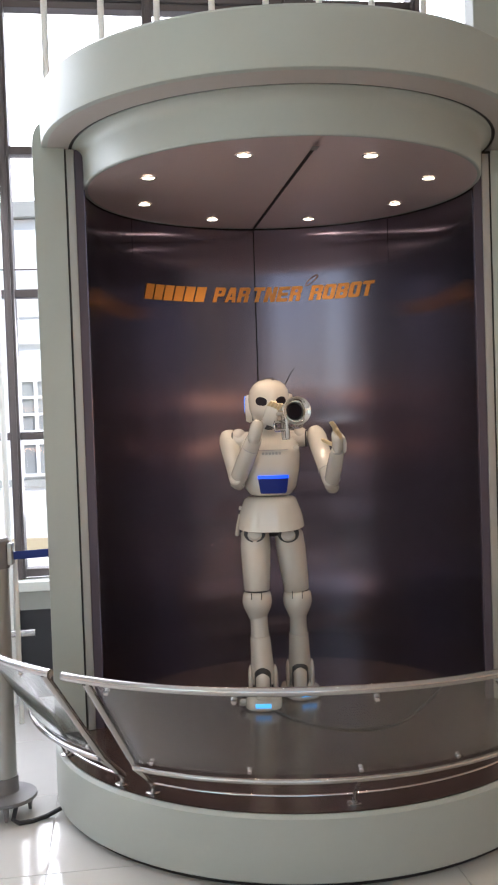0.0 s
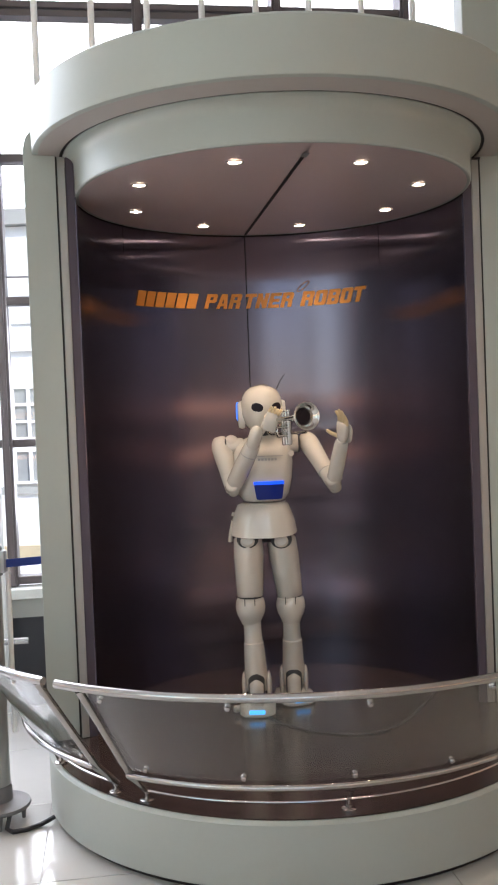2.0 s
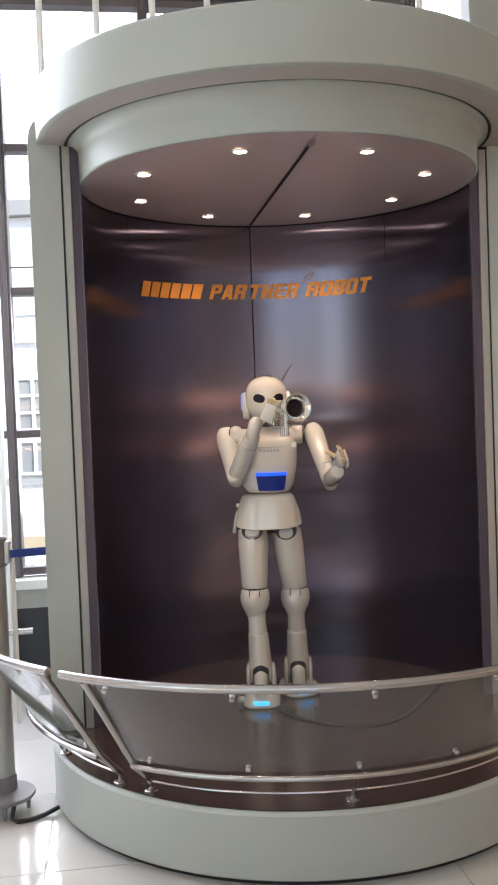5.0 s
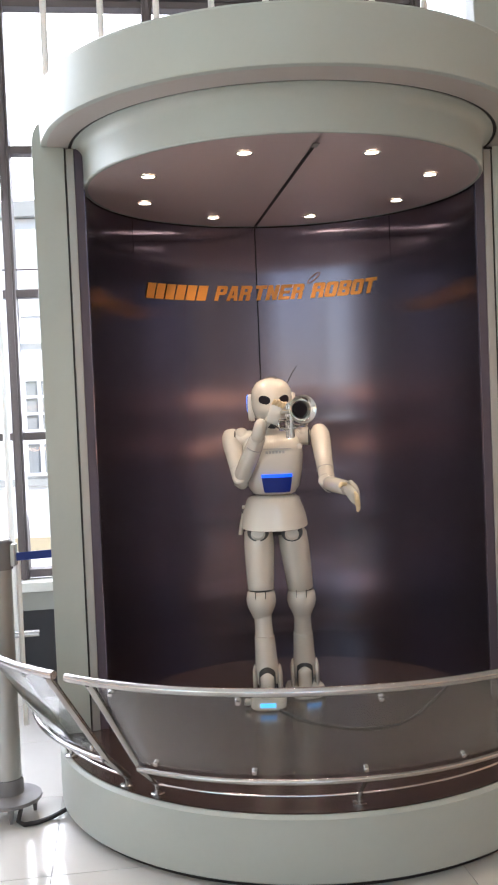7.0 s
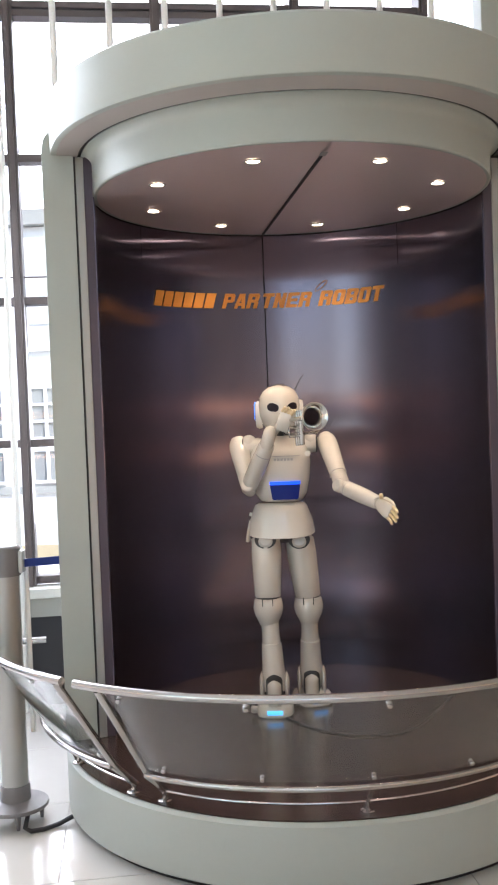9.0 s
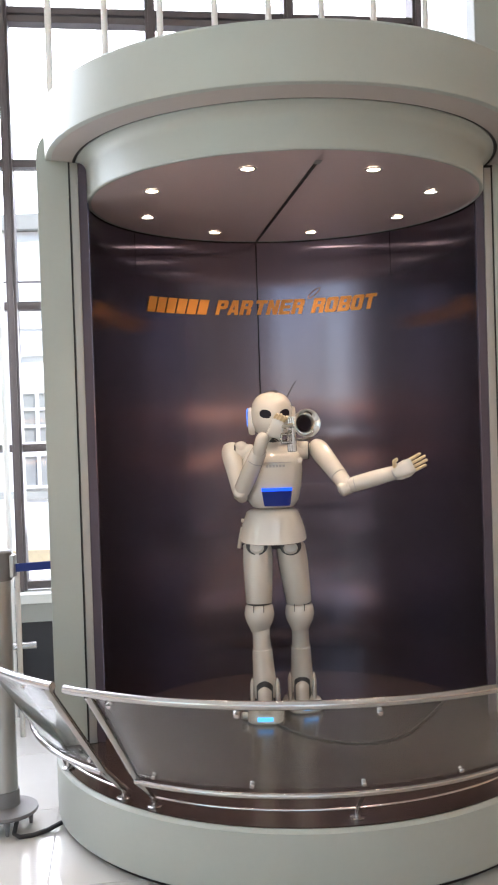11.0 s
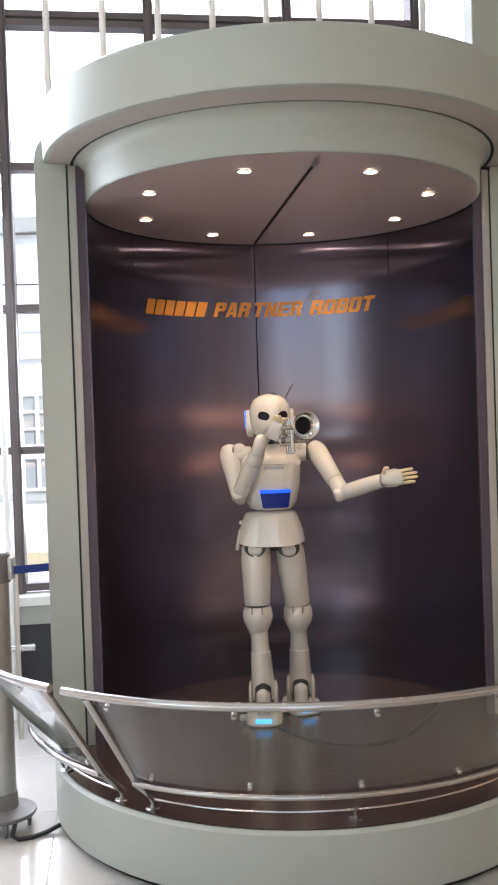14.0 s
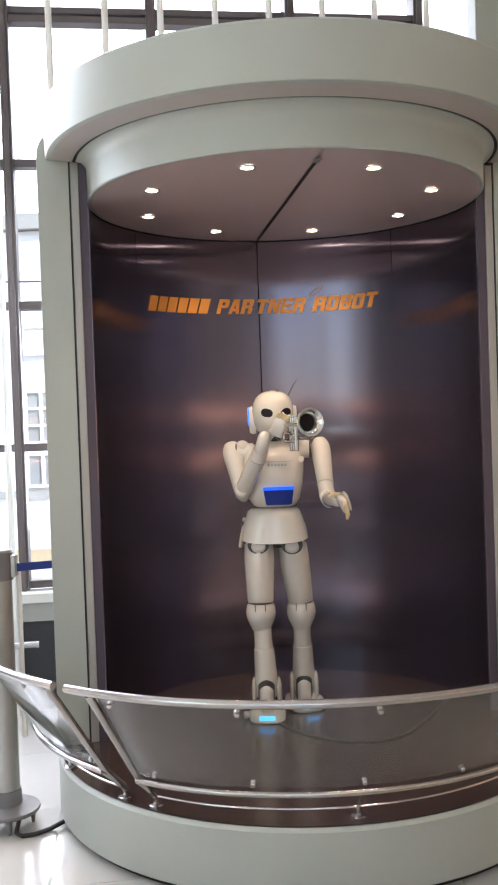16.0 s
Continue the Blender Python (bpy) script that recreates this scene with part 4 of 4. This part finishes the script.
# The free arm: each piece starts at its joint, z along it.
LU, LF = 0.216, 0.200
free_arm = part("upper_arm", upper_arm_mesh(LU), SHELL, robot, "ivory upper arm")
elbow_disc(free_arm, pose(0, 0, LU, 90, 0, 0))
part("elbow_line", turned([(0.0325, -0.0012), (0.0335, 0.0), (0.0325, 0.0012)], 24, m=pose(0, 0, LU * 0.712)), LINE_GREY, free_arm)
free_fore = part("forearm", forearm_mesh(LF), SHELL, robot, "ivory forearm")
part("forearm_joint", turned([(0.0285, -0.0015), (0.0298, 0.0), (0.0285, 0.0015)], 22, m=pose(0, 0, LF * 0.16)), LINE_GREY, free_fore)
free_hand = part("hand", loft([(-0.014, 0.012, 0.014), (-0.004, 0.016, 0.019), (0.012, 0.016, 0.025, 0, 0, 2.6), (0.045, 0.014, 0.029, 0, 0, 2.8), (0.062, 0.012, 0.028, 0, 0, 2.8), (0.068, 0.007, 0.023, 0, 0, 2.6)], 22), SHELL, robot, "ivory hand shell")
part("hand_back", loft([(-0.016, 0.004, 0.020, 0, 0, 2.4), (0.002, 0.007, 0.030, 0, 0, 2.6), (0.040, 0.008, 0.033, 0, 0, 2.6), (0.058, 0.004, 0.026, 0, 0, 2.4)], 20, m=pose(0.018, 0, 0)), SHELL, free_hand, "rounded cover on the back of the palm")
part("wrist_ring", turned([(0.0205, -0.0025), (0.0225, 0.0), (0.0205, 0.0025)], 20, m=pose(0, 0, -0.010)), LINE_GREY, free_hand)
for i in range(4):
    finger(free_hand, (0.002, -0.021 + 0.014 * i, 0.060), (-0.011, -0.023 + 0.0152 * i, 0.108 + (0.012 if i in (1, 2) else 0.0)), (0.005, 0, 0), FINGER, 0.0060)
finger(free_hand, (-0.006, 0.022, 0.004), (-0.038, 0.040, 0.030), (-0.004, 0.008, 0.0), FINGER, 0.0072)

# ---- the trumpet ----
TM, _ = between((-0.062, -0.050, 1.338), (0.050, -0.36, 1.352), (0, 0, 1))
trumpet = empty("trumpet", TM)
tagged(trumpet, "silver-plated trumpet held to the robot's mouth", "trumpet")
flare = [(0.0062, 0.10), (0.0066, 0.16), (0.0075, 0.20), (0.0095, 0.24), (0.0125, 0.275), (0.0175, 0.305), (0.027, 0.328), (0.038, 0.340), (0.0445, 0.3455), (0.0480, 0.3465)]
rim = [(0.0492, 0.3455), (0.0480, 0.3440)]
back = [(r + 0.0010, z - 0.0014) for r, z in reversed(flare[:-1])]
UP = 0.0
part("bell", turned(flare + rim + back, 48, m=pose(UP, 0, 0), close=True), SILVER, trumpet, "flared silver bell")
# A near-black disc closes the flare; its colour stands for the shade inside.
part("bell_throat_shade", turned([(0.0, 0.319), (0.0232, 0.319), (0.0232, 0.321), (0, 0.321)], 32), EYE, trumpet, "dark disc for the shade in the bell's mouth")
part("lead_pipe", tube([(-0.0, -0.035, -0.01), (0, -0.035, 0.10), (0, -0.035, 0.26), (-0.012, -0.035, 0.285), (-0.040, -0.035, 0.285), (-0.052, -0.035, 0.26), (-0.052, -0.03, 0.16)], 0.0058, 10), SILVER, trumpet)
part("bell_bow", tube([(0, 0, 0.105), (0, 0, 0.04), (-0.012, 0, 0.012), (-0.04, 0, 0.012), (-0.052, -0.004, 0.04), (-0.052, -0.012, 0.10)], 0.0060, 10), SILVER, trumpet)
part("mouthpiece", turned([(0.0, -0.062), (0.012, -0.062), (0.0135, -0.058), (0.011, -0.045), (0.006, -0.036), (0.005, -0.01), (0, -0.01)], 20, m=pose(0, -0.035, 0.0)), SILVER, trumpet)
for i in range(3):
    z = 0.115 + 0.022 * i
    v = part("valve", turned([(0.0, -0.066), (0.007, -0.066), (0.0095, -0.060), (0.0095, 0.028), (0.0105, 0.03), (0.0105, 0.036), (0.004, 0.038), (0.0035, 0.056), (0.008, 0.057), (0.008, 0.060), (0, 0.061)], 16,
             m=pose(-0.028, -0.018, z) @ pose(0, 0, 0, 0, 90, 0)), SILVER, trumpet, "silver valve casing")
    part("valve_slide", tube([(-0.03, -0.018, z), (-0.03, 0.012 + 0.008 * i, z + 0.002), (-0.045, 0.016 + 0.008 * i, z + 0.002), (-0.06, 0.012 + 0.008 * i, z + 0.002), (-0.06, -0.018, z)], 0.0048, 8), SILVER, v)
part("brace", tube([(0, 0, 0.22), (0, -0.035, 0.22)], 0.0028, 8), SILVER, trumpet)

# ---- floor tiles ----
TURN, TS = 10.4, 0.60
tile_mesh = None
fm = pose(-0.762, -0.842, 0, 0, 0, TURN)
for i in range(-9, 8):
    for j in range(-9, 8):
        c = fm @ Vector(((i + 0.5) * TS, (j + 0.5) * TS, 0))
        if not (-3.4 < c.x < 2.2 and -2.6 < c.y < 0.95):
            continue
        if tile_mesh is None:
            t = part("tile", box(-TS / 2 + 0.0015, TS / 2 - 0.0015, -TS / 2 + 0.0015, TS / 2 - 0.0015, -0.012, 0.0, 0.0012), TILE, sub, smooth=False)
            tile_mesh = t.data
        else:
            t = new("tile", tile_mesh)
            t.parent = sub
        t.matrix_basis = Matrix.Translation(c) @ pose(0, 0, 0, 0, 0, TURN)
rest = part("tile_field", hall_box(-5.99, 5.99, -8.99, 1.155, -0.03, -0.004), TILE, sub, smooth=False)
tagged(rest, kind="stuff")

# ---- what moves ----
TWIST = ((0, -5.3), (0.5, -3), (1, 2.6), (1.5, 8), (2.5, 8), (3, 6), (3.5, 3), (5.8, -4), (7, -3), (7.5, 2.6), (8, 1.3), (8.5, 1.7), (9, 0), (11.3, 0), (12.5, 0.5), (14, 1), (16, 2))


def turning(rest_pose, pivot, gain=0.6):
    """Rows that turn a resting pose about an upright line through pivot with the waist."""
    there, home = Matrix.Translation(pivot), Matrix.Translation(-Vector(pivot))
    return [(t, there @ pose(0, 0, 0, 0, 0, a * gain) @ home @ rest_pose) for t, a in TWIST]


def pointing(place, fingers, palm):
    """The pose of the free hand at a place, from where its fingers point and its palm faces."""
    z = Vector(fingers).normalized()
    x = -Vector(palm)
    x = (x - z * x.dot(z)).normalized()
    m = Matrix((x, z.cross(x), z)).transposed().to_4x4()
    m.translation = place
    return m


def motions():
    for ob in (torso, head, horn_arm, horn_fore, horn_hand):
        walk(ob, turning(ob.matrix_basis.copy(), WAIST))
    walk(trumpet, turning(TM, O + WAIST))
    walk(free_arm, [(t, pose(*p)) for t, *p in (
        (0, 0.182, -0.005, 1.026, 144.1, -17, -3.2),
        (0.5, 0.183, -0.001, 1.026, 149.6, -19.8, -3.1),
        (1, 0.183, 0.01, 1.026, 148.1, -21, -1.9),
        (1.5, 0.183, 0.02, 1.026, 143.2, -25.4, 2.9),
        (2, 0.183, 0.02, 1.026, 138.9, -25.3, 5),
        (2.5, 0.183, 0.02, 1.026, 129.5, -24.5, 9.9),
        (3, 0.183, 0.017, 1.026, 127.8, -21.6, 8),
        (3.5, 0.183, 0.011, 1.026, 130.2, -22.7, 7.7),
        (6, 0.183, -0.002, 1.026, 148.6, -12.7, -7),
        (6.5, 0.183, -0.002, 1.026, 148.6, -16.8, -10.4),
        (7, 0.183, -0.001, 1.026, 145.6, -17.2, -15.9),
        (7.5, 0.183, 0.01, 1.026, 150.5, -23, -19.8),
        (8, 0.183, 0.007, 1.026, 151, -29.5, -24.4),
        (8.5, 0.183, 0.008, 1.026, 156.3, -31.2, -32.5),
        (9, 0.183, 0.005, 1.026, 157.8, -38.7, -38.9),
        (11.5, 0.183, 0.005, 1.026, -140.7, -38.8, -107.3),
        (12, 0.183, 0.006, 1.026, -141, -39.9, -107.9),
        (12.5, 0.183, 0.006, 1.026, -139.7, -39.2, -108.2),
        (13, 0.183, 0.006, 1.026, -140, -36.7, -106.3),
        (13.5, 0.183, 0.007, 1.026, -139.3, -37.7, -107.3),
        (14, 0.183, 0.007, 1.026, -151.7, -38.5, -98.2),
        (14.5, 0.183, 0.007, 1.026, -164.5, -32.2, -88.1),
        (15, 0.183, 0.008, 1.026, 170.3, -28.6, -47.5),
        (15.5, 0.183, 0.008, 1.026, 149.9, -23.9, -22.6),
        (16, 0.183, 0.009, 1.026, 148.2, -10.4, -8.3),
    )])
    walk(free_fore, [(t, pose(*p)) for t, *p in (
        (0, 0.227, -0.134, 0.859, 21.3, -43.5, 68),
        (0.5, 0.24, -0.113, 0.851, 19.6, -39.3, 69.3),
        (1, 0.245, -0.106, 0.855, 18.8, -35, 72.1),
        (1.5, 0.263, -0.105, 0.87, 20.9, -41, 70.4),
        (2, 0.264, -0.115, 0.879, 17.4, -28.7, 74.2),
        (2.5, 0.267, -0.134, 0.901, 18.3, -31.5, 74.4),
        (3, 0.255, -0.146, 0.903, 18.5, -31.8, 74.5),
        (3.5, 0.258, -0.145, 0.897, 21.1, -41.2, 70.7),
        (6, 0.209, -0.119, 0.846, 71.3, -71.1, 27),
        (6.5, 0.215, -0.122, 0.849, 68.2, -70.7, 30),
        (7, 0.2, -0.133, 0.856, 94.1, -70.8, 14.1),
        (7.5, 0.216, -0.115, 0.853, 114.8, -68.5, -3.9),
        (8, 0.225, -0.126, 0.862, 121.5, -67, -11.3),
        (8.5, 0.223, -0.12, 0.857, 128.8, -64.3, -12.4),
        (9, 0.229, -0.137, 0.87, 128.1, -64.9, 3),
        (11.5, 0.282, -0.135, 0.896, 41.7, -65.7, 122.4),
        (12, 0.279, -0.139, 0.897, 45.2, -65.6, 112.9),
        (12.5, 0.283, -0.136, 0.898, 56.7, -67.6, 90.6),
        (13, 0.289, -0.128, 0.894, 49.4, -66.1, 103.4),
        (13.5, 0.288, -0.131, 0.896, 57.8, -67.3, 84.4),
        (14, 0.268, -0.125, 0.877, 52.5, -64.9, 81.4),
        (14.5, 0.244, -0.101, 0.85, 56.4, -66, 68.6),
        (15, 0.225, -0.092, 0.839, 69.3, -68.9, 48.9),
        (15.5, 0.211, -0.121, 0.855, 80.3, -70.6, 27.8),
        (16, 0.199, -0.109, 0.845, 80, -71.4, 20.7),
    )])
    walk(free_hand, [(t, pointing(*p)) for t, *p in (
        (0, (0.246, -0.281, 0.994), (-0.05, -0.62, 0.78), (-0.85, -0.5, 0.0)),
        (0.5, (0.26, -0.249, 0.996), (-0.05, -0.62, 0.78), (-0.85, -0.5, 0.0)),
        (1, (0.273, -0.229, 1.01), (-0.05, -0.6, 0.8), (-0.85, -0.5, 0.0)),
        (1.5, (0.289, -0.244, 1.011), (-0.05, -0.52, 0.85), (-0.8, -0.55, 0)),
        (2, (0.297, -0.22, 1.046), (0, -0.5, 0.86), (-0.78, -0.6, -0.05)),
        (2.5, (0.301, -0.247, 1.063), (0, -0.5, 0.86), (-0.75, -0.65, -0.1)),
        (3, (0.289, -0.259, 1.064), (0.05, -0.38, 0.92), (-0.75, -0.65, 0)),
        (3.5, (0.286, -0.285, 1.038), (0, -0.45, 0.88), (-0.78, -0.6, 0)),
        (4.8, (0.264, -0.3, 0.952), (0.05, -0.85, 0.5), (-0.9, -0.35, -0.1)),
        (6, (0.241, -0.315, 0.867), (0.1, -0.96, -0.12), (-0.95, -0.12, -0.2)),
        (6.5, (0.247, -0.318, 0.874), (0.2, -0.94, -0.22), (-0.93, -0.2, -0.3)),
        (7, (0.261, -0.323, 0.851), (0.35, -0.82, -0.45), (-0.9, -0.3, -0.25)),
        (7.5, (0.282, -0.301, 0.822), (0.4, -0.76, -0.52), (-0.86, -0.4, -0.15)),
        (8, (0.285, -0.312, 0.821), (0.45, -0.7, -0.55), (-0.8, -0.5, 0)),
        (8.5, (0.3, -0.296, 0.802), (0.55, -0.65, -0.52), (-0.72, -0.6, 0.1)),
        (9, (0.349, -0.289, 0.818), (0.47, -0.78, -0.42), (-0.7, -0.65, 0.15)),
        (10.2, (0.408, -0.234, 0.887), (0.85, -0.45, 0.1), (-0.4, -0.9, 0.1)),
        (11.5, (0.468, -0.179, 0.957), (0.8, -0.25, 0.5), (-0.2, -0.97, 0.1)),
        (12, (0.46, -0.202, 0.955), (0.8, -0.25, 0.5), (-0.2, -0.97, 0.1)),
        (12.5, (0.452, -0.236, 0.94), (0.81, -0.26, 0.48), (-0.2, -0.97, 0.1)),
        (13, (0.464, -0.208, 0.946), (0.82, -0.26, 0.48), (-0.2, -0.97, 0.1)),
        (13.5, (0.446, -0.245, 0.938), (0.86, -0.28, 0.4), (-0.22, -0.97, 0.1)),
        (14, (0.408, -0.258, 0.929), (0.93, -0.3, 0.15), (-0.25, -0.96, 0)),
        (14.5, (0.362, -0.257, 0.895), (0.91, -0.4, 0), (-0.35, -0.93, 0)),
        (14.8, (0.342, -0.261, 0.88), (0.62, -0.78, -0.05), (-0.7, -0.68, -0.08)),
        (15, (0.322, -0.265, 0.864), (0.42, -0.90, -0.1), (-0.84, -0.5, -0.14)),
        (15.5, (0.275, -0.31, 0.866), (0.35, -0.92, -0.12), (-0.9, -0.35, -0.15)),
        (16, (0.238, -0.304, 0.856), (0.2, -0.93, -0.3), (-0.93, -0.2, -0.3)),
    )])


motions()
